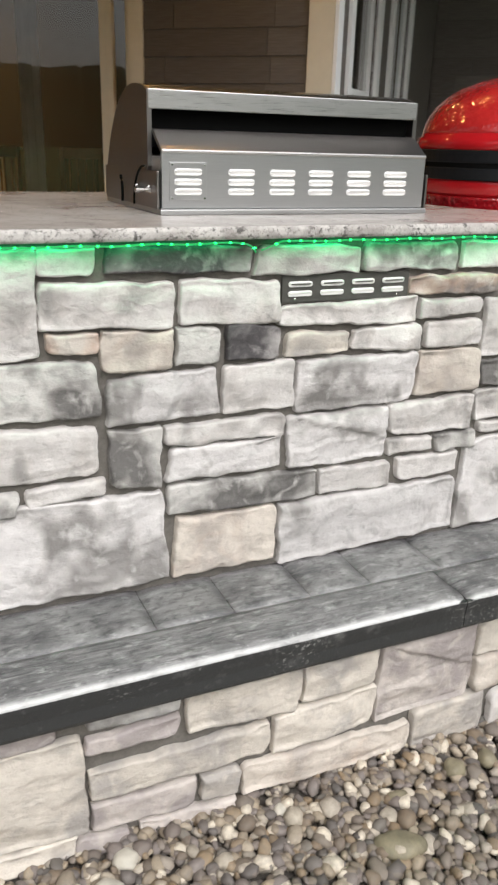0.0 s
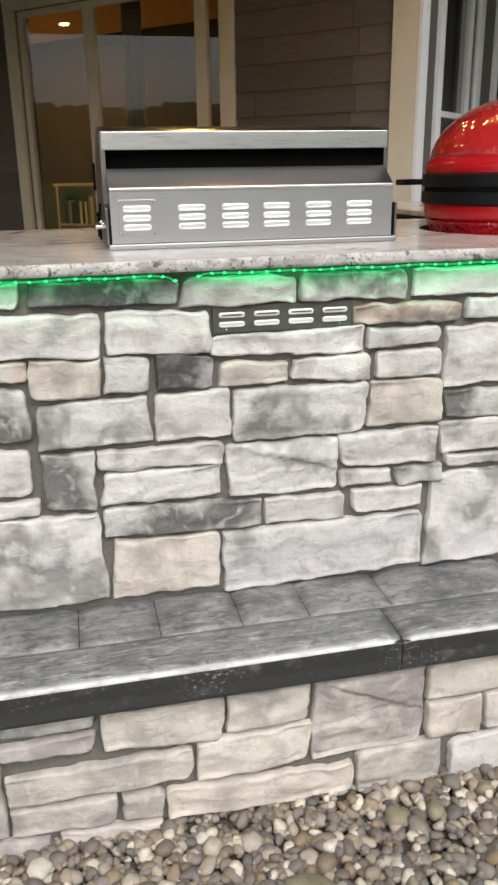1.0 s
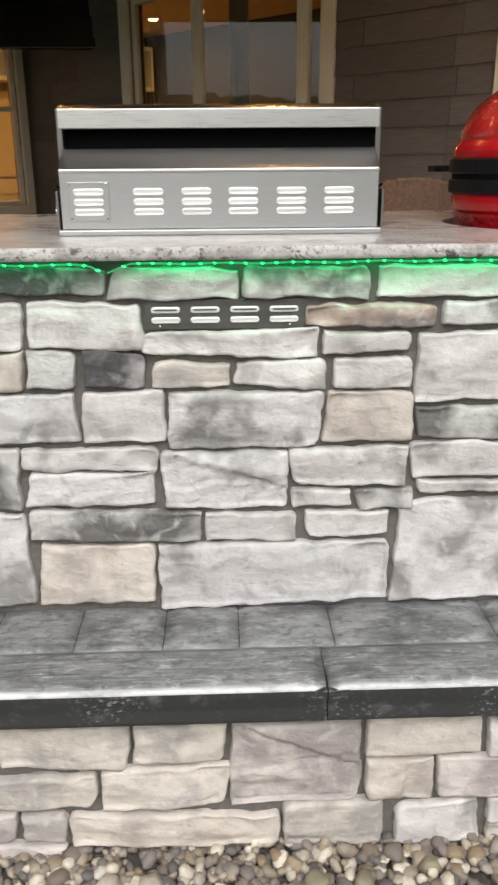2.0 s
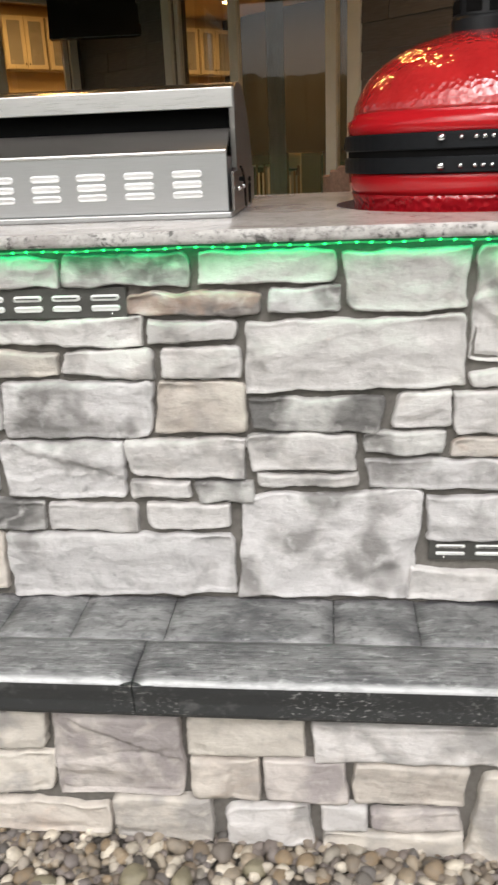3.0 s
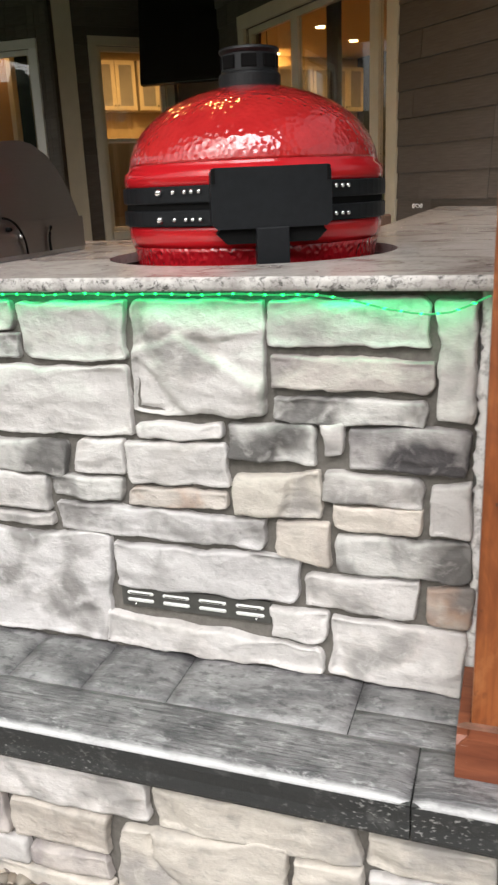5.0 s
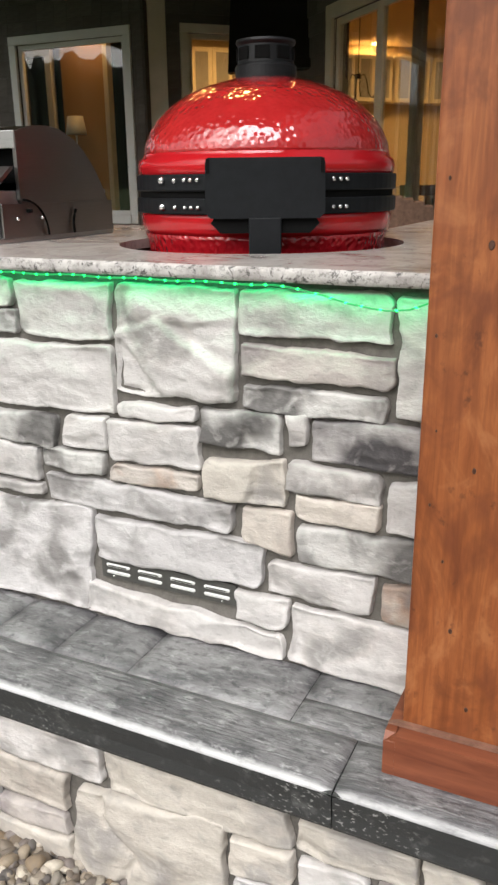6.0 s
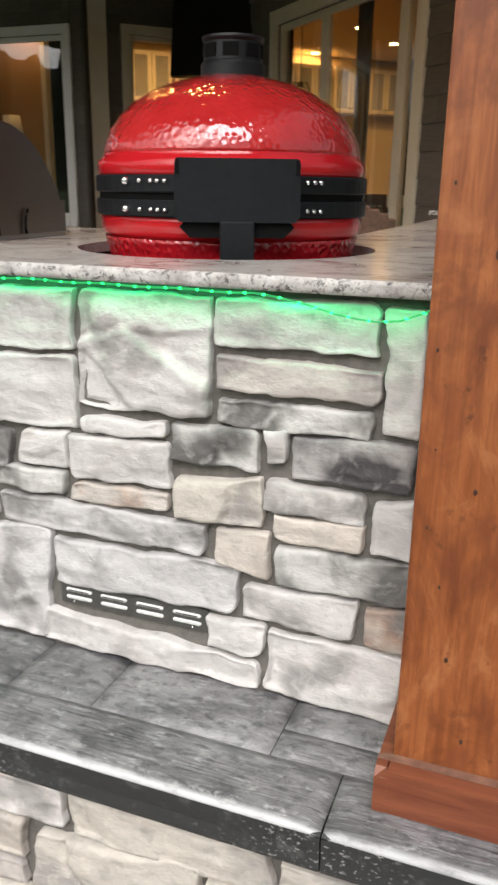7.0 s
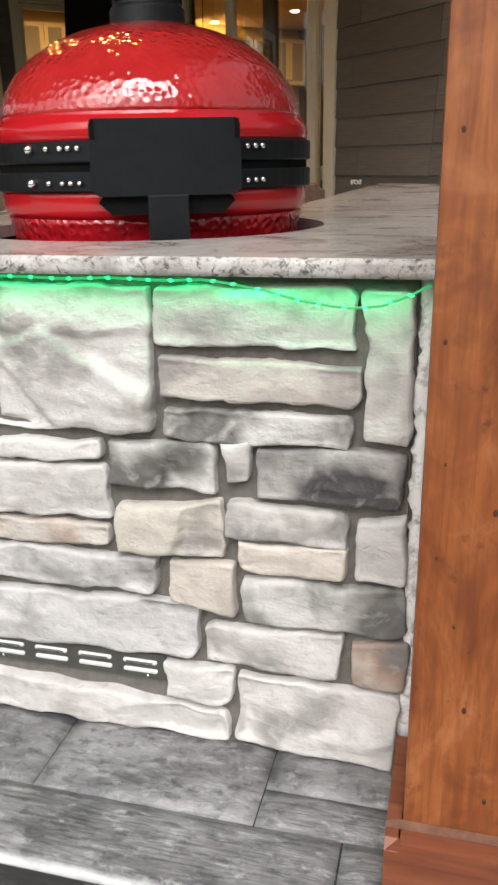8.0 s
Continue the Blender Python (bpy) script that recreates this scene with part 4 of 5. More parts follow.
beam = box("porch_beam", (-4.6, 3.05, -0.22, -0.02, 3.0 - 0.0, CEIL - 0.002), CEDAR, None)
tagged(beam, "stained cedar beam under the porch roof edge", "beam", kind="structure")
bm = prism([(-0.9, 3.40), (4.6, 4.9), (15.5, 3.40)], -5.8, 3.12, "x")
tagged(part("roof", bm, CEILING), "low dark porch roof", "roof", kind="structure")

# Unseen slab added to keep light off the yard wall and far wing.
yard_shade = prism([(KNX - 0.05, KNY - 0.15), (KNX + 2.76, KNY + 2.6), (KNX + 4.5, KNY + 0.9), (KNX + 1.75, KNY - 1.85)], 3.32, 3.40, "z")
tagged(part("roof_eave", yard_shade, CEILING), "unseen dark slab added to shade the yard side of the house", "roof", kind="structure")

# Rooms behind the glass.
def dpt(u, v):
    p = DW @ Vector((u, v, 0))
    return (p.x, p.y)


room = [dpt(*p) for p in ((0.25, -0.165), (5.70, -0.165), (5.70, 1.24), (10.2, 1.24), (10.2, -5.6), (0.25, -5.6))]
tagged(part("room_floor", prism(room, -0.06, 0.0, "z"), FLOORWOOD), "oak floor of the kitchen", "floor", kind="structure")
tagged(part("room_ceiling", prism(room, 3.3, 3.38, "z"), PLASTER), "plaster kitchen ceiling", "ceiling", kind="structure")
for name, d in (("wall_kitchen_back", (0.25, 10.3, -5.7, -5.6, 0, 3.3)), ("wall_kitchen_end", (10.2, 10.3, -5.6, 1.3, 0, 3.3)), ("wall_kitchen_side", (0.24, 0.34, -5.6, -0.162, 0, 3.3)), ("wall_partition", (5.72, 10.2, 1.24, 1.30, 0, 3.3))):
    # Back and side walls get the near-black that paints in an unlit depth.
    w = box(name, d, UNLIT_WALL if name in ("wall_kitchen_back", "wall_kitchen_side") else PLASTER)
    w.data.transform(DW)
    tagged(w, "plaster wall inside the warmly lit kitchen", "wall", kind="structure")
tagged(box("room_wall", (-5.8, -2.1, 7.62, 7.70, 0, 3.2), UNLIT_WALL), "inside wall behind the large window, coloured near-black as unlit", "wall", kind="structure")
tagged(box("room_wall", (-3.67, -3.036, 7.30, 7.36, 0, 3.0), TAN), "tan inside wall beside a doorway", "wall", kind="structure")
tagged(box("door_trim", (-3.034, -2.97, 7.28, 7.38, 0, 2.9), CABINET), "cream edge trim of the inside wall", "trim", kind="structure")
inner = thing("door_frame", "white inside door frame in the dim room", "door frame")
box("jamb", (-3.95, -3.86, 7.34, 7.42, 0.0, 2.56), WHITE, inner, bevel=0.004)
box("jamb", (-4.64, -4.56, 7.34, 7.42, 0.0, 2.56), WHITE, inner, bevel=0.004)
box("head", (-4.64, -3.86, 7.34, 7.42, 2.562, 2.66), WHITE, inner, bevel=0.004)
floor_lamp = thing("floor_lamp", "slim floor lamp with a plain white shade, unlit", "lamp")
part("base", lathe([(0.0, 0.0), (0.13, 0.0), (0.13, 0.015), (0.02, 0.03), (0.0, 0.03)], (-3.40, 7.16, 0.0), 24), WHITE, floor_lamp)
part("pole", tube([(-3.40, 7.16, 0.02), (-3.40, 7.16, 1.70)], 0.011, 8), WHITE, floor_lamp)
part("shade", lathe([(0.125, 1.62), (0.127, 1.625), (0.095, 1.83), (0.092, 1.83), (0.122, 1.63)], (-3.40, 7.16, 0.0), 32), WHITE, floor_lamp, "white tapered shade", smooth=True)
tagged(box("room_floor", (-5.8, -2.1, 6.53, 7.5, -0.06, -0.002), FLOORWOOD), "oak floor behind the large window", "floor", kind="structure")
tagged(box("room_ceiling", (-5.8, -2.1, 6.53, 7.6, 3.0, 3.08), PLASTER), "plaster ceiling behind the large window", "ceiling", kind="structure")


def wall_cabinet(m, w, z0, z1, label):
    """A cabinet with two glazed doors, framed, with knobs."""
    c = thing("kitchen_cabinet", label, "cabinet", "kitchen cabinets")
    def put(ob):
        ob.data.transform(m)
        return ob
    put(box("body", (0, w, 0, 0.33, z0, z1), CABINET, c))
    for k in (0, 1):
        x0, x1 = k * w / 2 + 0.008, (k + 1) * w / 2 - 0.008
        d = put(box("door", (x0, x1, 0.332, 0.352, z0 + 0.01, z1 - 0.01), CABINET, c, bevel=0.003))
        put(box("door_panel", (x0 + 0.06, x1 - 0.06, 0.353, 0.357, z0 + 0.07, z1 - 0.07), CURTAIN, d, "greyish glass panel"))
        put(box("knob", (x1 - 0.03 if k == 0 else x0 + 0.015, x1 - 0.015 if k == 0 else x0 + 0.03, 0.353, 0.372, z0 + 0.06, z0 + 0.09), IRON, d))
    return c


def base_cabinet(m, w, label):
    c = thing("kitchen_cabinet", label, "cabinet", "kitchen cabinets")
    def put(ob):
        ob.data.transform(m)
        return ob
    put(box("body", (0, w, 0, 0.60, 0.0, 0.90), CABINET, c))
    for k in range(3):
        put(box("drawer", (0.012, w - 0.012, 0.602, 0.622, 0.12 + 0.26 * k, 0.36 + 0.26 * k), CABINET, c, bevel=0.003))
    put(box("worktop", (-0.01, w + 0.01, 0, 0.64, 0.902, 0.94), GRANITE, c))
    return c


for k in range(9):
    wall_cabinet(DW @ pose(10.198, -5.5 + 0.74 * k, 0, 0, 0, 90), 0.70, 2.35, 3.10, "cream upper kitchen cabinet with glazed doors")
    if k != 6:
        base_cabinet(DW @ pose(10.198, -5.5 + 0.74 * k, 0, 0, 0, 90), 0.72, "cream base kitchen cabinet with drawers and granite top")
fridge = thing("refrigerator", "tall dark steel refrigerator between the kitchen cabinets", "refrigerator")
for nm, d in (("body", (9.50, 10.15, -1.04, -0.36, 0.0, 1.85)), ("upper_door", (9.46, 9.498, -1.03, -0.37, 0.72, 1.84)), ("lower_door", (9.46, 9.498, -1.03, -0.37, 0.03, 0.70)), ("handle", (9.43, 9.458, -0.44, -0.41, 0.8, 1.6))):
    b = box(nm, d, STEEL_DARK, fridge, bevel=0.006)
    b.data.transform(DW)
bookcase = thing("bookcase", "low cream bookcase with dark books behind the door", "bookcase")
for nm, d in (("side", (4.55, 4.58, -2.6, -2.28, 0, 0.95)), ("side", (5.75, 5.78, -2.6, -2.28, 0, 0.95)), ("top", (4.53, 5.80, -2.62, -2.26, 0.95, 0.98)), ("shelf", (4.582, 5.748, -2.6, -2.29, 0.46, 0.48)), ("back", (4.582, 5.748, -2.62, -2.602, 0.0, 0.945))):
    b = box(nm, d, CABINET, bookcase)
    b.data.transform(DW)
rb = random.Random(8)
x = 4.60
while x < 5.68:
    w, h = rb.uniform(0.025, 0.05), rb.uniform(0.24, 0.36)
    b = box("book", (x, x + w - 0.003, -2.55, -2.34, 0.4815, 0.4815 + h), rb.choice((IRON, CHAIRWOOD, WHITE, CURTAIN, SCREEN)))
    b.data.transform(DW)
    tagged(b, "upright book on the shelf of the bookcase", "book", "books on the shelf")
    x += w

LAMPS = [(-0.18, 11.2, 26), (0.03, 12.65, 26), (-1.45, 13.2, 26), (0.80, 12.0, 22), (*dpt(7.6, 0.2), 40), (*dpt(8.6, -0.9), 40)]
for x, y, watts in LAMPS:
    lamp = thing("ceiling_downlight", "small round warm glowing recessed downlight", "downlight", "recessed ceiling lights")
    part("rim", lathe([(0.075, 0.012), (0.075, 0.0), (0.095, 0.0), (0.095, 0.012)], (x, y, 3.287), 24, False), WHITE, lamp)
    part("lens", lathe([(0.074, 0.006), (0.074, 0.008), (0.001, 0.008)], (x, y, 3.289), 24), LAMP_GLOW, lamp, "glowing lens")
    downlight(x, y, 3.27, watts)
# Added lamp with no fixture, lifting the room behind the large window.
for x, y in ((-3.2, 7.1),):
    downlight(x, y, 2.96, 5)
for x, y in ((1.40, 1.32), (1.36, 2.75), (0.08, 2.75)):
    lamp = thing("porch_downlight", "small round warm glowing light in the porch ceiling", "downlight", "porch ceiling lights")
    part("rim", lathe([(0.090, 0.012), (0.090, 0.0), (0.110, 0.0), (0.110, 0.012)], (x, y, CEIL - 0.013), 24, False), WHITE, lamp)
    part("lens", lathe([(0.088, 0.006), (0.088, 0.008), (0.001, 0.008)], (x, y, CEIL - 0.012), 24), PORCH_GLOW, lamp, "glowing lens")

# Drape just inside the sliding door.
bm = bmesh.new()
cols = []
for k in range(25):
    u = 2.55 + 0.20 * k / 24
    cols.append([bm.verts.new(DW @ Vector((u, -0.24 + 0.018 * math.sin(k * 1.9), z))) for z in (0.03, 1.2, 2.55)])
for a, b in zip(cols, cols[1:]):
    for k in (0, 1):
        bm.faces.new((a[k], b[k], b[k + 1], a[k + 1]))
bmesh.ops.solidify(bm, geom=bm.faces[:], thickness=0.004)
tagged(part("drape", bm, CURTAIN, smooth=True), "narrow grey drape hanging behind the sliding door", "curtain")

# Television hung in the inner corner of the porch.
tv = thing("television", "large black television hung in the porch corner, switched off", "television")
TVM = Matrix.Translation((-0.36, 6.62, 2.50)) @ pose(0, 0, 0, -8, 0, 4)
b = box("case", (-0.62, 0.62, 0.0, 0.075, -0.40, 0.42), SCREEN, tv, bevel=0.008)
b.data.transform(TVM)
s = box("screen", (-0.60, 0.60, -0.003, 0.0, -0.375, 0.40), SCREEN, tv, "dark glossy screen")
s.data.transform(TVM)
b = box("wall_bracket", (-0.10, 0.10, 0.075, 0.50, -0.10, 0.10), IRON, tv, "black wall bracket")
b.data.transform(TVM)


def wicker_chair(x, y, turn):
    c = thing("wicker_chair", "brown wicker patio chair with rounded back", "chair", "patio chairs")
    m = Matrix.Translation((x, y, 0)) @ pose(0, 0, 0, 0, 0, turn)
    def put(ob):
        ob.data.transform(m)
        return ob
    put(box("seat", (-0.28, 0.28, -0.27, 0.27, 0.34, 0.44), WICKER, c, bevel=0.03))
    for k in range(13):
        a = -60 + 120 * k / 12
        slat = box("back_slat", (-0.036, 0.036, 0.275, 0.31, 0.40, 0.992 - 0.00002 * a * a), WICKER, c, bevel=0.008, m=m @ pose(0, 0, 0, 0, 0, a), seg=1)
    for sx in (-0.24, 0.24):
        for sy in (-0.23, 0.23):
            put(box("leg", (sx - 0.02, sx + 0.02, sy - 0.02, sy + 0.02, 0.0, 0.345), WICKER, c, bevel=0.005))
    return c


wicker_chair(1.93, 2.35, 185)


def dining_chair(x, y, turn, label):
    c = thing("dining_chair", label, "chair", "chairs indoors")
    m = Matrix.Translation((x, y, 0)) @ pose(0, 0, 0, 0, 0, turn)
    def put(ob):
        ob.data.transform(m)
        return ob
    put(box("seat", (-0.22, 0.22, -0.22, 0.22, 0.43, 0.47), CHAIRWOOD, c, bevel=0.012))
    for sx in (-0.19, 0.19):
        put(box("leg", (sx - 0.02, sx + 0.02, -0.2, -0.16, 0, 0.43), CHAIRWOOD, c, bevel=0.005))
        put(box("back_leg", (sx - 0.02, sx + 0.02, 0.18, 0.22, 0, 1.0), CHAIRWOOD, c, bevel=0.005))
    put(box("top_rail", (-0.17, 0.17, 0.185, 0.215, 0.90, 1.0), CHAIRWOOD, c, bevel=0.008))
    for k in range(4):
        put(box("spindle", (-0.125 + 0.08 * k, -0.110 + 0.08 * k, 0.19, 0.21, 0.47, 0.90), CHAIRWOOD, c))
    return c


dining_chair(*dpt(3.3, -0.75), 20, "dark wooden spindle-back dining chair inside the door")
dining_chair(*dpt(2.75, -1.0), -30, "dark wooden spindle-back dining chair inside the door")
dining_chair(-2.93, 6.98, 160, "dark round-backed chair behind the large window")
pendant = thing("pendant_lamp", "small pendant lamp with curved dark wire arms over the table", "pendant lamp")
px, py, pz = -0.046, 7.97, 2.02
part("stem", tube([(px, py, 3.295), (px, py, pz + 0.16)], 0.006, 6), IRON, pendant)
part("collar", lathe([(0.0, 0.0), (0.035, 0.0), (0.030, 0.05), (0.0, 0.05)], (px, py, pz + 0.12), 16), IRON, pendant)
for k in range(4):
    a = k * math.pi / 2 + 0.5
    pts = [(px + r * math.cos(a), py + r * math.sin(a), pz + h) for r, h in ((0.03, 0.15), (0.07, 0.17), (0.10, 0.10), (0.12, -0.02), (0.16, -0.08), (0.20, -0.04))]
    part("arm", tube(pts, 0.006, 6), IRON, pendant, "curved wire arm")
tray = box("phone", (-0.02, 0.13, 0.60, 0.66, TOP + 0.0005, TOP + 0.010), SCREEN, None, bevel=0.003)
tagged(tray, "small flat dark tray lying on the granite", "tray")
bm = tube([(2.13 + 0.03 * math.cos(a), 4.02 + 0.02 * math.sin(a), TOP + 0.012 + 0.012 * math.sin(3 * a)) for a in [k * 2 * math.pi / 24 for k in range(25)]], 0.004, 6)
tagged(part("wire_coil", bm, WHITE), "small loose coil of pale wire on the counter", "wire")


# ---- gravel ----
rnd = random.Random(11)
bm = bmesh.new()
bmesh.ops.create_icosphere(bm, subdivisions=2, radius=1.0)
ico_v = np.array([v.co[:] for v in bm.verts])
ico_f = np.array([[v.index for v in f.verts] for f in bm.faces])
bm.free()
bm = bmesh.new()
bmesh.ops.create_icosphere(bm, subdivisions=1, radius=1.0)
low_v = np.array([v.co[:] for v in bm.verts])
low_f = np.array([[v.index for v in f.verts] for f in bm.faces])
bm.free()
BED = -0.512


def pebble_bed(name, count, xr, yr, base_v, base_f, sizes, label, lift=0.0):
    verts, faces, off = [], [], 0
    for k in range(count):
        x, y = rnd.uniform(*xr), rnd.uniform(*yr)
        s = rnd.uniform(*sizes) * (1.0 + 0.6 * (rnd.random() ** 4))
        ax = np.array((s, s * rnd.uniform(0.55, 0.95), s * rnd.uniform(0.45, 0.75)))
        bumpy = 1 + 0.10 * np.sin(base_v @ np.array([rnd.uniform(-5, 5) for _ in range(3)])) + 0.15 * np.sin(base_v @ np.array([rnd.uniform(-3, 3) for _ in range(3)]) + rnd.uniform(0, 6))
        rot = np.array(Euler((rnd.uniform(-0.5, 0.5), rnd.uniform(-0.5, 0.5), rnd.uniform(0, 6.28))).to_matrix())
        p = (base_v * bumpy[:, None] * ax) @ rot.T
        p += np.array((x, y, BED + ax[2] * 0.6 + lift + rnd.uniform(0, 0.016)))
        verts.append(p)
        faces.append(base_f + off)
        off += len(base_v)
    me = bpy.data.meshes.new(name)
    me.from_pydata(np.concatenate(verts).tolist(), [], np.concatenate(faces).tolist())
    me.materials.append(PEBBLE)
    me.polygons.foreach_set("use_smooth", [True] * len(me.polygons))
    return tagged(new(name, me), label, "gravel", kind="stuff")


gravel_soil = box("gravel_bed", (-4.6, 5.2, -2.6, -0.2, -0.60, BED), SOIL)
tagged(gravel_soil, "dark soil under the river gravel", "ground", kind="structure")
pebble_bed("river_gravel", 7600, (-0.3, 3.1), (-0.86, -0.262), ico_v, ico_f, (0.009, 0.020), "rounded river gravel in grey, tan and white along the wall")
pebble_bed("river_gravel", 5200, (-4.6, 5.2), (-2.6, -0.27), low_v, low_f, (0.014, 0.026), "rounded river gravel spread further out from the wall")


def cobble(x, y, sx, sy, sz, turn, mat):
    bm = bmesh.new()
    bmesh.ops.create_icosphere(bm, subdivisions=3, radius=1.0)
    for v in bm.verts:
        n = noise.noise(v.co * 1.3 + Vector((x * 9, y * 9, 0)))
        v.co *= 1 + 0.22 * n
        v.co = Vector((v.co.x * sx, v.co.y * sy, v.co.z * sz))
    bmesh.ops.transform(bm, verts=bm.verts, matrix=pose(x, y, BED + sz * 0.95, 0, 0, turn))
    return tagged(part("cobble", bm, mat, smooth=True), "larger flat olive-brown river stone in the gravel", "stone", "larger stones in the gravel")


OLIVE = plain("olive_cobble", (0.20, 0.175, 0.115), 0.6, 0, 0.3, 25, 0.3)
PALE = plain("pale_cobble", (0.50, 0.47, 0.40), 0.6, 0, 0.15, 30, 0.25)
for x, y, a, b, c, t, mm in ((0.97, -0.56, 0.062, 0.040, 0.026, -20, OLIVE), (1.25, -0.40, 0.034, 0.03, 0.024, 30, OLIVE), (1.05, -0.43, 0.032, 0.024, 0.02, 10, OLIVE), (0.76, -0.35, 0.022, 0.02, 0.018, 0, PALE), (0.30, -0.42, 0.04, 0.034, 0.024, 15, PALE), (0.36, -0.35, 0.03, 0.03, 0.022, 60, PALE), (1.36, -0.40, 0.03, 0.024, 0.022, 80, OLIVE), (1.52, -0.36, 0.028, 0.022, 0.02, 10, OLIVE), (2.10, -0.42, 0.04, 0.03, 0.026, 10, OLIVE)):
    cobble(x, y, a, b, c, t, mm)


# ---- patio pieces ----
for k, (a, b) in enumerate(zip(joints_front, joints_front[1:])):
    tile_piece("border_slab", a + 0.002, b - 0.002, NOSE, -0.182, 0.0, SLATE, True, k)
for k, (a, b) in enumerate(zip(joints_mid, joints_mid[1:])):
    if a == 2.508:
        tile_piece("slab", a + 0.0015, b - 0.0015, -0.178, -0.096, -0.002, SLATE, False, 70)
        tile_piece("slab", a + 0.0015, b - 0.0015, -0.093, 0.02, -0.002, SLATE_CROSS, False, 71)
        continue
    tile_piece("slab", a + 0.0015, b - 0.0015, -0.178, 0.02, -0.002, SLATE_CROSS, False, 30 + k)
def field(x0, x1, y0, y1, wide, deep, seed):
    """A field of slabs in running bond."""
    j, y = 0, y0
    while y < y1 - 0.05:
        ye = min(y + deep, y1)
        x = x0 - (wide / 2 if j % 2 else 0)
        while x < x1 - 0.02:
            a, b = max(x, x0), min(x + wide, x1)
            if b - a > 0.08:
                tile_piece("slab", a + 0.002, b - 0.002, y + 0.002, ye - 0.002, -0.004, SLATE_CROSS, False, seed + j)
            x += wide
        y, j = ye, j + 1


field(-4.6, 5.2, 1.25, 7.55, 0.90, 0.63, 60)
field(-4.6, ISLAND_L, 0.02, 1.25, 0.90, 0.615, 90)
field(2.95, 5.2, 0.02, 1.25, 0.90, 0.615, 95)


# ---- stones ----
def wobble(s, t, seed):
    return 0.035 * noise.noise(Vector((s * 4, t * 4, seed))) + 0.008 * noise.noise(Vector((s * 13, t * 13, seed)))


def soft_step(v, width):
    """0 below, 1 above, rising over the width."""
    f = max(0.0, min(1.0, v / width))
    return f * f * (3 - 2 * f)


def split_face(s, t, seed):
    """A stone broken in three: a thick slab slanting down to one side, and two ledges set back above it."""
    w = wobble(s, t, seed)
    slant = t - (0.66 - 0.62 * (s - 0.36)) + w
    if s < 0.36:
        slant = t - 0.66 + 0.25 * (0.36 - s) + w
    corner = (t - 0.42) + 1.1 * (s - 0.10) + 0.8 * w
    slab = 0.012 + 0.016 * max(slant, -0.75) - (0.009 + 0.014 * min(1.0, abs(corner) * 2)) * soft_step(-corner, 0.05)
    knob = 1.0 - ((s - 0.20) / 0.17) ** 2 - ((t - 0.80) / 0.15) ** 2
    ledge = t - (0.60 + 0.10 * s) + 0.7 * w
    back = (-0.009 + 0.012 * slant) * (1 - soft_step(ledge, 0.05)) + 0.003 * soft_step(ledge, 0.05)
    if knob > 0:
        back = max(back, -0.004 + 0.016 * knob ** 0.5)
    f = soft_step(slant, 0.06)
    return slab * (1 - f) + back * f


def cracked_face(s, t, seed):
    """A broad stone with two branching cracks, its pieces standing at slightly different depths."""
    w = wobble(s, t, seed)
    upper = t - (1.02 - 0.62 * s) + 1.4 * w
    lower = t - (0.36 + 0.42 * s - 0.25 * s * s) - 1.2 * w
    side = s - (0.66 + 0.22 * (t - 0.4) ** 2) + w
    out = 0.006 * upper
    if upper > 0:
        out += 0.008
    if lower < 0:
        out += 0.004 + 0.010 * lower
        if side > 0:
            out -= 0.006
    out -= 0.008 * math.exp(-(upper / 0.016) ** 2) + 0.006 * math.exp(-(lower / 0.016) ** 2)
    return out


def lumped_face(s, t, seed):
    """A smooth stone with a rounded lobe along one end, set off by a groove."""
    w = wobble(s, t, seed)
    lobe = s - (0.30 + 0.12 * math.sin(t * 5.0)) + w
    out = 0.010 * max(0.0, min(1.0, -lobe * 5)) + (0.006 if lobe > 0 else 0.0)
    cut = t - 0.40 + 0.5 * (s - 0.3) + w
    if lobe > 0:
        out += 0.006 * max(-1.0, min(1.0, cut * 3))
    return out - 0.010 * math.exp(-(lobe / 0.022) ** 2)


def stepped_face(s, t, seed):
    """A stone whose one end has broken back along an upright line."""
    w = wobble(s, t, seed)
    f = soft_step(s - 0.56 - 0.12 * (t - 0.5) - w, 0.07)
    return 0.005 * (1 - f) + (-0.005 + 0.01 * (t - 0.5)) * f


CARVED = {2.002: split_face, 0.444: stepped_face, 2.216: stepped_face, 2.224: stepped_face, 0.911: cracked_face}
CARVED_LOW = {1.062: cracked_face, 2.012: lumped_face, 1.376: stepped_face}


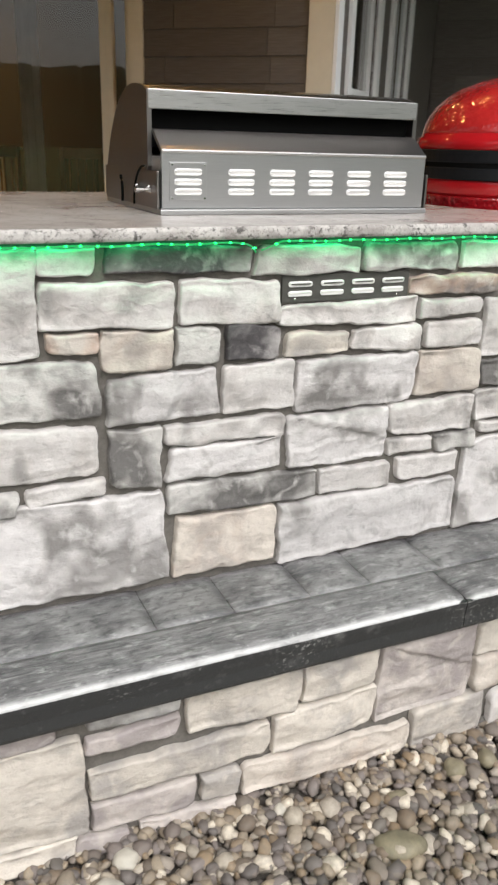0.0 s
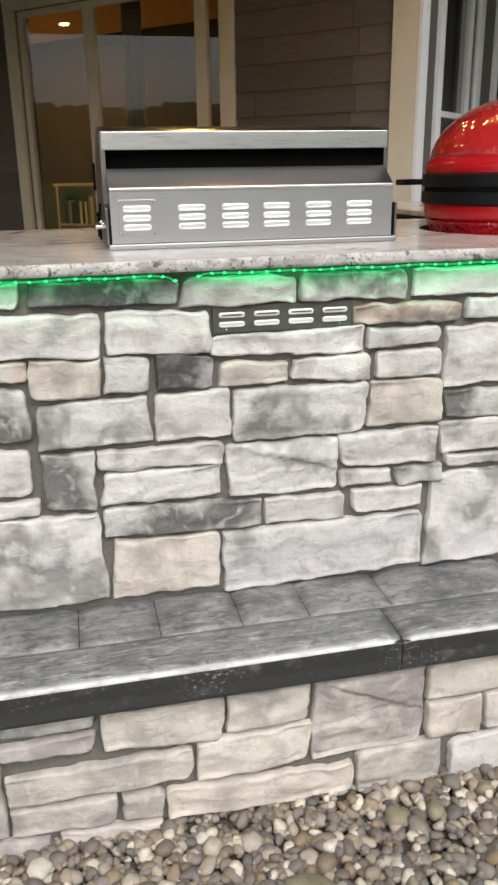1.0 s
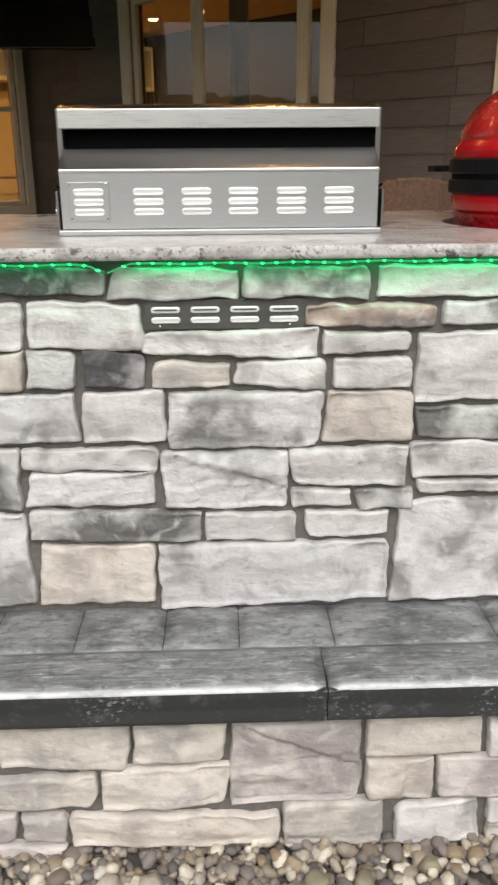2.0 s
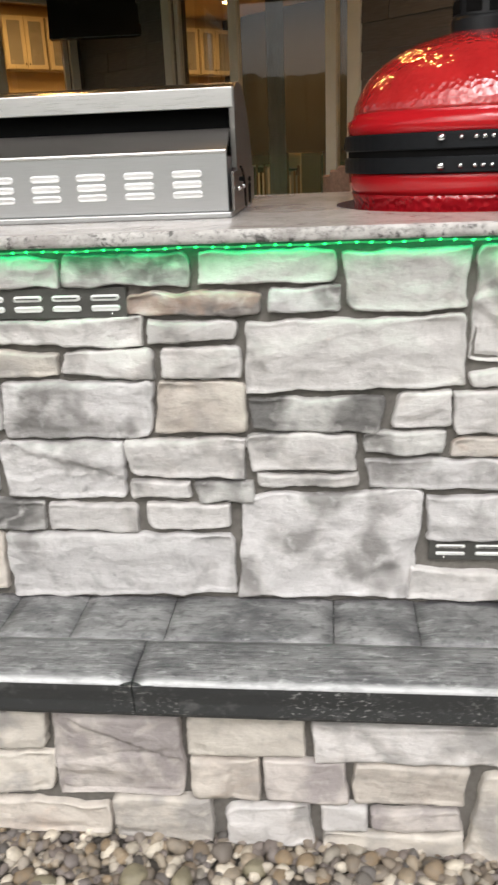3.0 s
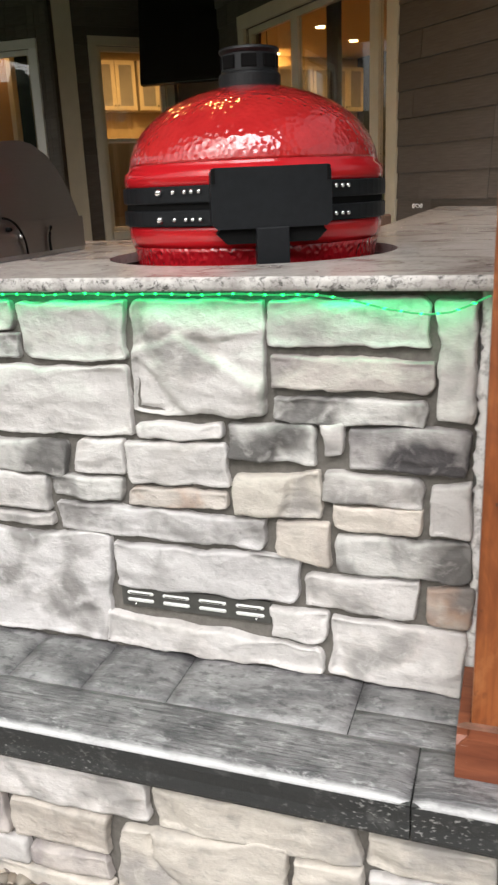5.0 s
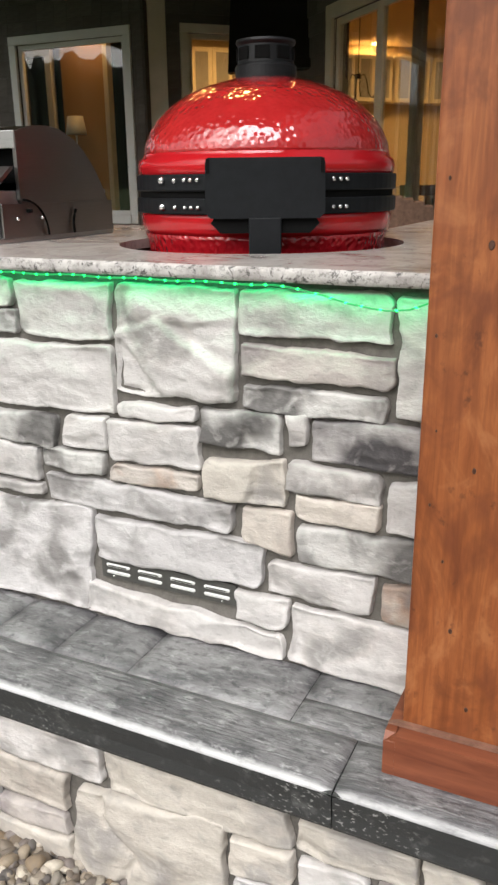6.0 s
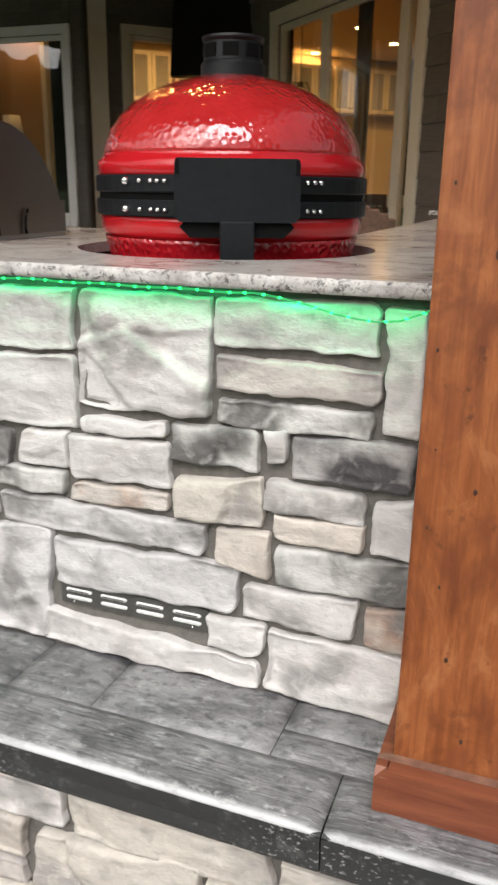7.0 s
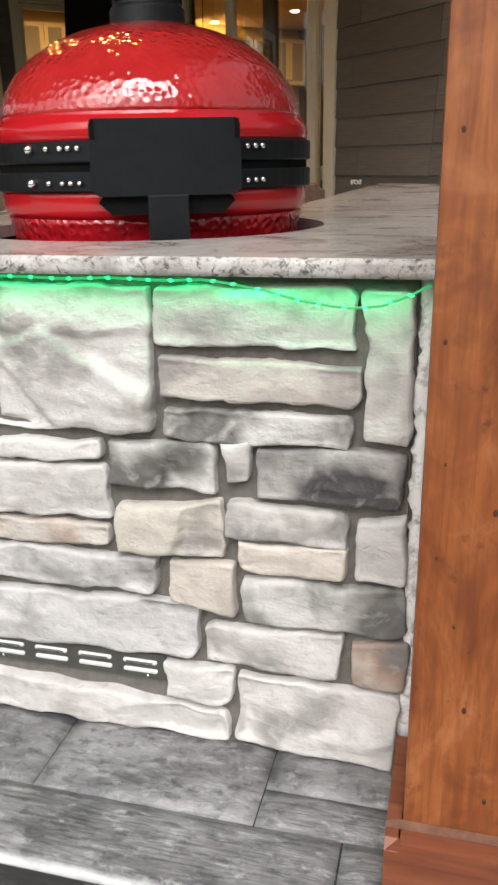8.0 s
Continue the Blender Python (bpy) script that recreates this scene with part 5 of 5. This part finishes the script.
def wall_stone(parent, x0, x1, z0, z1, lean_l, lean_r, rise_t, rise_b, tone, face, seed, proud=0.026, carve=None):
    """One split stone: an uneven rounded outline, a rough layered face and a back set into the mortar."""
    x0, x1, z0, z1 = x0 - 0.003, x1 + 0.003, z0 - 0.003, z1 + 0.003
    w, h = x1 - x0, z1 - z0
    step = 0.0072
    ins = [0.0, 0.0012, 0.0034, 0.0085]

    def stops(length):
        n = max(3, int((length - 0.02) / step))
        mids = [0.010 + (length - 0.020) * k / n for k in range(1, n)]
        return ins + mids + [length - v for v in reversed(ins)]

    us, vs = stops(w), stops(h)
    rc = min(0.008, w * 0.15, h * 0.22)
    rnd = random.Random(seed)
    rcs = [rc * rnd.uniform(0.3, 1.3) for _ in range(4)]
    rcs[rnd.randint(0, 3)] = min(0.022, w * 0.2, h * 0.3)
    off = Vector((seed * 3.7, seed * 1.3, seed * 7.1))
    tilt_x, tilt_z = rnd.uniform(-0.010, 0.010), rnd.uniform(-0.006, 0.010)
    planes = []
    for _ in range(rnd.randint(4, 7)):
        th = rnd.uniform(0, 2 * math.pi)
        ct, st = math.cos(th), math.sin(th)
        planes.append((ct, st, rnd.uniform(0.05, 0.26), rnd.uniform(0.25, 0.85) * (abs(ct) * w + abs(st) * h) / 2))
    bm = bmesh.new()
    grid = []
    for b in vs:
        row = []
        for a in us:
            d = min(a, w - a, b, h - b)
            x, z = a, b
            r = rcs[(0 if a < w / 2 else 1) + (0 if b < h / 2 else 2)]
            ex = r - a if a < w / 2 else r - (w - a)
            ez = r - b if b < h / 2 else r - (h - b)
            if ex > 0 and ez > 0:
                k = max(ex, ez) / math.hypot(ex, ez)
                x = (r - ex * k) if a < w / 2 else w - (r - ex * k)
                z = (r - ez * k) if b < h / 2 else h - (r - ez * k)
            s, t = x / w, z / h
            px = x0 + x + (lean_l * (1 - s) + lean_r * s) * (t - 0.5)
            pz = z0 + z + (rise_b * (1 - t) + rise_t * t) * (s - 0.5)
            q = Vector((px * 16, pz * 16, 0)) + off
            rag = 0.0085 if d < 0.012 else 0.0045
            px += rag * noise.noise(q) + 0.0030 * noise.noise(q * 3.1) + 0.0016 * noise.noise(q * 6.3)
            pz += rag * noise.noise(q + Vector((9, 4, 2))) + 0.0020 * noise.noise(q * 3.1 + Vector((5, 5, 5))) + 0.0014 * noise.noise(q * 6.3 + Vector((2, 7, 1)))
            round_over = math.sqrt(max(0.0, 1 - (1 - min(d / 0.0036, 1.0)) ** 2))
            y = -proud * round_over
            q2 = Vector((px * 7, pz * 13, 1.5)) + off
            facet = max(-0.014, min(0.0, min(-g * ((a - w / 2) * ct + (b - h / 2) * st - dd + 0.012 * noise.noise(q2 * 1.4)) for ct, st, g, dd in planes)))
            rough = facet + 0.0036 * noise.noise(q2) + 0.0052 * (noise.ridged_multi_fractal(q2 * 0.85, 0.9, 2.1, 4, 1.0, 2.0) - 1.0) + 0.0010 * noise.noise(q2 * 7.0)
            if carve:
                rough += carve(s, t, seed)
            y -= (rough + tilt_x * (s - 0.5) + tilt_z * (t - 0.5)) * min(1.0, d / 0.010)
            if d > 0.009:
                y = min(y, -0.010)
            row.append(bm.verts.new((px, face(pz) + y + 0.012, pz)))
        grid.append(row)
    for r0, r1 in zip(grid, grid[1:]):
        for i in range(len(us) - 1):
            bm.faces.new((r0[i], r0[i + 1], r1[i + 1], r1[i]))
    return part("stone", bm, STONE[tone], parent, smooth=True)


def base_face(z):
    return -0.282


UPPER = []
UPPER += [
    (0.814, 1.095, 0.774, 0.839, 0.014, 0.004, -0.005, -0.003, 'w'),
    (1.111, 1.390, 0.774, 0.839, 0.010, 0.002, -0.002, -0.003, 'g'),
    (1.413, 1.704, 0.771, 0.839, 0.001, 0.002, 0.002, -0.004, 'w'),
    (1.252, 1.543, 0.706, 0.753, 0.002, 0.001, -0.004, -0.007, 'o'),
    (1.559, 1.715, 0.708, 0.759, 0.002, 0.001, 0.002, -0.003, 'b'),
    (0.882, 1.276, 0.645, 0.697, 0.006, 0.003, 0.004, -0.010, 'w'),
    (1.289, 1.484, 0.647, 0.692, 0.005, 0.002, 0.001, 0.005, 'w'),
    (1.510, 1.986, 0.534, 0.688, 0.001, -0.006, 0.008, 0.007, 'w'),
    (0.897, 1.074, 0.572, 0.627, -0.002, 0.004, -0.004, -0.002, 'c'),
    (1.087, 1.296, 0.570, 0.625, 0.005, 0.003, 0.005, -0.018, 'w'),
    (1.314, 1.494, 0.563, 0.629, 0.000, 0.001, 0.003, -0.004, 'w'),
]
UPPER += [
    (0.933, 1.285, 0.424, 0.555, 0.003, 0.025, -0.004, 0.002, 'b'),
    (1.300, 1.501, 0.434, 0.550, 0.013, 0.000, 0.003, -0.002, 't'),
    (0.911, 1.205, 0.270, 0.408, -0.013, 0.000, 0.006, -0.002, 'b'),
    (1.218, 1.497, 0.325, 0.417, -0.006, -0.001, 0.003, -0.007, 'w'),
    (1.219, 1.361, 0.269, 0.307, 0.000, 0.000, -0.003, 0.007, 'w'),
    (1.380, 1.510, 0.262, 0.310, -0.006, -0.001, 0.002, 0.007, 'g'),
    (1.010, 1.232, 0.185, 0.252, 0.001, 0.003, -0.003, -0.004, 'w'),
    (1.256, 1.454, 0.191, 0.251, -0.001, 0.002, -0.002, 0.010, 'w'),
    (0.893, 1.462, 0.009, 0.171, -0.003, -0.005, 0.001, 0.021, 'b'),
    (1.481, 1.894, 0.013, 0.281, 0.013, 0.023, 0.023, 0.001, 'b'),
    (1.516, 1.809, 0.438, 0.511, 0.001, 0.010, 0.004, -0.009, 'g'),
]
UPPER += [
    (1.508, 1.751, 0.341, 0.426, -0.005, -0.008, 0.001, 0.001, 'w'),
    (1.527, 1.756, 0.301, 0.328, -0.002, 0.001, 0.003, 0.005, 'w'),
    (0.452, 0.798, 0.788, 0.843, 0.010, 0.008, -0.010, -0.009, 'd'),
    (0.309, 0.606, 0.668, 0.768, 0.003, 0.004, -0.009, -0.014, 'w'),
    (0.624, 0.876, 0.665, 0.764, 0.002, 0.004, -0.009, -0.009, 'w'),
    (0.314, 0.430, 0.619, 0.660, 0.000, 0.002, -0.010, -0.004, 'o'),
    (0.438, 0.599, 0.567, 0.657, 0.007, 0.007, -0.006, -0.001, 't'),
    (0.613, 0.722, 0.573, 0.657, 0.005, 0.007, -0.005, 0.001, 'g'),
    (0.740, 0.878, 0.574, 0.655, 0.003, 0.002, -0.009, -0.002, 'd'),
    (0.178, 0.426, 0.472, 0.599, 0.012, 0.001, -0.012, -0.002, 'g'),
    (0.444, 0.716, 0.444, 0.554, 0.007, -0.007, 0.007, 0.002, 'b'),
]
UPPER += [
    (0.734, 0.916, 0.443, 0.559, 0.003, 0.000, -0.002, -0.002, 'w'),
    (0.152, 0.419, 0.331, 0.451, 0.012, -0.005, -0.012, 0.005, 'w'),
    (0.450, 0.571, 0.281, 0.423, -0.005, 0.008, -0.001, -0.026, 'g'),
    (0.585, 0.899, 0.372, 0.423, -0.002, 0.006, 0.003, -0.008, 'w'),
    (0.587, 0.889, 0.285, 0.365, 0.004, 0.003, -0.006, 0.004, 'b'),
    (0.585, 0.996, 0.189, 0.264, 0.003, 0.005, -0.015, -0.014, 'g'),
    (0.247, 0.430, 0.272, 0.307, -0.003, 0.002, 0.000, 0.005, 'w'),
    (0.105, 0.576, 0.020, 0.263, 0.025, -0.014, -0.013, 0.004, 'b'),
    (0.599, 0.880, 0.022, 0.175, 0.009, 0.008, -0.006, 0.007, 't'),
    (0.184, 0.298, 0.615, 0.845, 0.022, 0.005, 0.003, 0.006, 'w'),
    (0.307, 0.432, 0.788, 0.846, 0.004, 0.003, -0.002, -0.003, 'w'),
]
UPPER += [
    (0.142, 0.225, 0.249, 0.303, 0.005, 0.004, -0.002, 0.004, 'g'),
    (1.727, 1.985, 0.708, 0.833, -0.013, 0.006, 0.004, 0.005, 'w'),
    (2.002, 2.297, 0.595, 0.837, 0.011, 0.002, -0.004, 0.000, 'w'),
    (2.314, 2.628, 0.749, 0.841, 0.003, -0.002, 0.006, -0.004, 'w'),
    (2.65, 2.718, 0.605, 0.839, -0.01, 0.0, 0.003, -0.006, 'w'),
    (2.314, 2.636, 0.659, 0.725, -0.001, 0.000, -0.006, -0.001, 'p'),
    (2.320, 2.631, 0.591, 0.641, -0.002, 0.003, 0.003, -0.003, 'g'),
    (2.005, 2.199, 0.538, 0.571, -0.001, 0.000, 0.011, 0.008, 'w'),
    (1.970, 2.207, 0.431, 0.526, -0.007, -0.003, 0.014, 0.006, 'w'),
    (1.839, 1.958, 0.445, 0.522, 0.004, 0.003, 0.007, 0.004, 'w'),
    (1.773, 1.953, 0.380, 0.431, -0.008, 0.011, 0.012, -0.006, 'g'),
]
UPPER += [
    (1.970, 2.202, 0.378, 0.417, 0.000, 0.000, 0.011, 0.010, 'o'),
    (1.778, 2.292, 0.296, 0.363, -0.007, 0.001, 0.000, 0.000, 'b'),
    (1.921, 2.362, 0.170, 0.275, -0.001, 0.000, 0.006, 0.012, 'b'),
    (1.884, 2.417, 0.005, 0.077, 0.008, 0.001, -0.024, 0.003, 'w'),
    (2.300, 2.426, 0.084, 0.155, -0.001, 0.006, 0.000, -0.001, 'w'),
    (2.216, 2.401, 0.500, 0.579, -0.004, 0.001, 0.016, -0.001, 'g'),
    (2.424, 2.466, 0.522, 0.591, -0.012, 0.010, 0.002, 0.001, 'w'),
    (2.481, 2.716, 0.497, 0.585, -0.002, 0.003, 0.015, 0.001, 'd'),
    (2.224, 2.413, 0.376, 0.468, -0.001, -0.006, 0.024, 0.006, 'c'),
    (2.423, 2.629, 0.420, 0.481, -0.001, 0.000, -0.005, -0.003, 'w'),
    (2.647, 2.72, 0.364, 0.472, -0.003, -0.005, 0.011, 0.0, 'w'),
]
UPPER += [
    (2.442, 2.629, 0.360, 0.413, -0.002, 0.000, 0.001, -0.002, 't'),
    (2.313, 2.434, 0.276, 0.364, 0.000, 0.003, 0.011, -0.020, 't'),
    (2.452, 2.726, 0.264, 0.346, -0.002, -0.006, 0.002, 0.002, 'g'),
    (2.381, 2.619, 0.171, 0.249, -0.003, 0.003, 0.004, -0.003, 'w'),
    (2.643, 2.734, 0.164, 0.249, -0.003, 0.002, 0.012, -0.011, 'o'),
    (2.438, 2.724, 0.006, 0.148, 0.008, 0.017, 0.003, -0.014, 'w'),
]
count = 0
for row in UPPER:
    *v, tone = row
    wall_stone(wall_front, *v, tone, lean_y, 100 + count, 0.026, CARVED.get(row[0]))
    count += 1

LOWER = []
LOWER += [
    (0.841, 1.046, -0.234, -0.131, 0.011, 0.006, 0.005, 0.005, 'c'),
    (0.764, 1.048, -0.364, -0.254, 0.003, 0.008, 0.013, 0.009, 'c'),
    (1.062, 1.357, -0.360, -0.124, 0.005, 0.001, 0.007, 0.010, 'p'),
    (1.374, 1.632, -0.231, -0.132, 0.000, -0.005, 0.006, 0.007, 'c'),
    (1.376, 1.528, -0.356, -0.250, -0.006, -0.001, 0.008, -0.003, 't'),
    (1.546, 1.725, -0.358, -0.245, -0.001, -0.006, 0.008, 0.006, 'p'),
    (1.656, 2.096, -0.236, -0.145, -0.004, 0.001, 0.004, 0.007, 'w'),
    (1.744, 1.989, -0.352, -0.248, -0.005, 0.006, 0.001, -0.002, 't'),
    (2.118, 2.552, -0.234, -0.143, -0.010, -0.011, 0.002, 0.012, 'c'),
    (0.681, 1.169, -0.478, -0.391, -0.003, -0.002, -0.019, -0.012, 't'),
    (1.185, 1.417, -0.487, -0.367, -0.002, 0.001, 0.011, -0.001, 'c'),
]
LOWER += [
    (1.449, 1.649, -0.491, -0.380, -0.009, -0.005, 0.012, 0.007, 'w'),
    (1.673, 1.774, -0.438, -0.371, -0.004, -0.004, 0.003, 0.003, 'w'),
    (1.787, 1.984, -0.425, -0.376, -0.004, -0.005, 0.006, 0.007, 'p'),
    (1.676, 1.992, -0.515, -0.446, -0.004, -0.008, 0.014, 0.012, 'c'),
    (0.538, 0.827, -0.244, -0.133, 0.001, 0.008, -0.001, -0.020, 'c'),
    (0.305, 0.746, -0.353, -0.272, -0.005, 0.006, 0.008, -0.001, 'c'),
    (0.305, 0.554, -0.445, -0.372, 0.002, 0.010, -0.005, -0.017, 'p'),
    (0.571, 0.667, -0.450, -0.376, 0.002, 0.006, -0.001, -0.007, 'c'),
    (0.299, 0.512, -0.221, -0.182, 0.004, 0.006, -0.001, -0.007, 'p'),
    (0.306, 0.516, -0.157, -0.126, 0.003, 0.005, -0.005, -0.012, 'g'),
    (0.421, 0.663, -0.514, -0.468, -0.004, 0.009, -0.008, -0.004, 'p'),
]
LOWER += [
    (0.268, 0.389, -0.514, -0.460, 0.007, 0.007, -0.021, -0.007, 'p'),
    (0.070, 0.287, -0.433, -0.172, 0.022, -0.007, 0.001, -0.008, 'c'),
    (0.085, 0.230, -0.160, -0.114, 0.004, 0.002, -0.020, -0.002, 'p'),
    (0.054, 0.260, -0.500, -0.447, 0.005, 0.009, 0.006, 0.009, 'c'),
    (2.012, 2.401, -0.498, -0.246, 0.036, 0.001, 0.048, 0.057, 'c'),
    (2.419, 2.556, -0.338, -0.251, -0.004, 0.001, 0.013, 0.025, 'c'),
    (2.572, 2.809, -0.223, -0.149, -0.005, -0.006, 0.005, -0.002, 'c'),
    (2.577, 2.711, -0.328, -0.240, -0.003, 0.002, 0.019, 0.020, 'w'),
    (2.824, 2.933, -0.220, -0.149, -0.009, -0.006, 0.011, 0.025, 'c'),
]
for row in LOWER:
    *v, tone = row
    wall_stone(wall_base, *v, tone, base_face, 300 + count, 0.024, CARVED_LOW.get(row[0]))
    count += 1


def fill_courses(parent, x_from, x_to, z_from, z_to, face, seed):
    """Ordinary courses of stone for the stretches beyond."""
    rnd = random.Random(seed)
    z = z_from
    while z < z_to - 0.04:
        h = min(rnd.choice((0.07, 0.10, 0.13)), z_to - z)
        if z_to - z - h < 0.05:
            h = z_to - z
        x = x_from
        while x < x_to - 0.05:
            w = min(rnd.uniform(0.16, 0.40), x_to - x)
            if x_to - x - w < 0.10:
                w = x_to - x
            wall_stone(parent, x + 0.008, x + w - 0.008, z + 0.008, z + h - 0.008, 0, 0, 0, 0, rnd.choice("wwbgcp"), face, rnd.randint(1, 9999))
            x += w
        z += h


fill_courses(wall_front, ISLAND_L, 0.10, 0.01, 0.855, lean_y, 21)
fill_courses(wall_base, -4.6, 0.04, -0.52, -0.11, base_face, 22)
fill_courses(wall_base, 2.95, 5.2, -0.52, -0.11, base_face, 23)
fill_courses(wall_base, 2.73, 2.945, -0.52, -0.235, base_face, 26)
fill_courses(wall_base, 2.42, 2.72, -0.52, -0.345, base_face, 27)


def end_stones(seed):
    """Stones on the narrow end face beside the post."""
    rnd = random.Random(seed)
    z = 0.01
    while z < 0.80:
        h = min(rnd.uniform(0.08, 0.15), 0.855 - z)
        y = 0.0
        while y < 1.15:
            w = min(rnd.uniform(0.15, 0.34), 1.20 - y)
            ob = wall_stone(wall_end, y + 0.006, y + w - 0.006, z + 0.007, z + h - 0.007, 0, 0, 0, 0, rnd.choice("wwwbct"), lambda q: 0.0, rnd.randint(1, 9999), 0.022)
            ob.data.transform(Matrix.Translation((ISLAND_R - 0.004, 0.045, 0)) @ pose(0, 0, 0, 0, 0, 90))
            y += w
        z += h


end_stones(31)
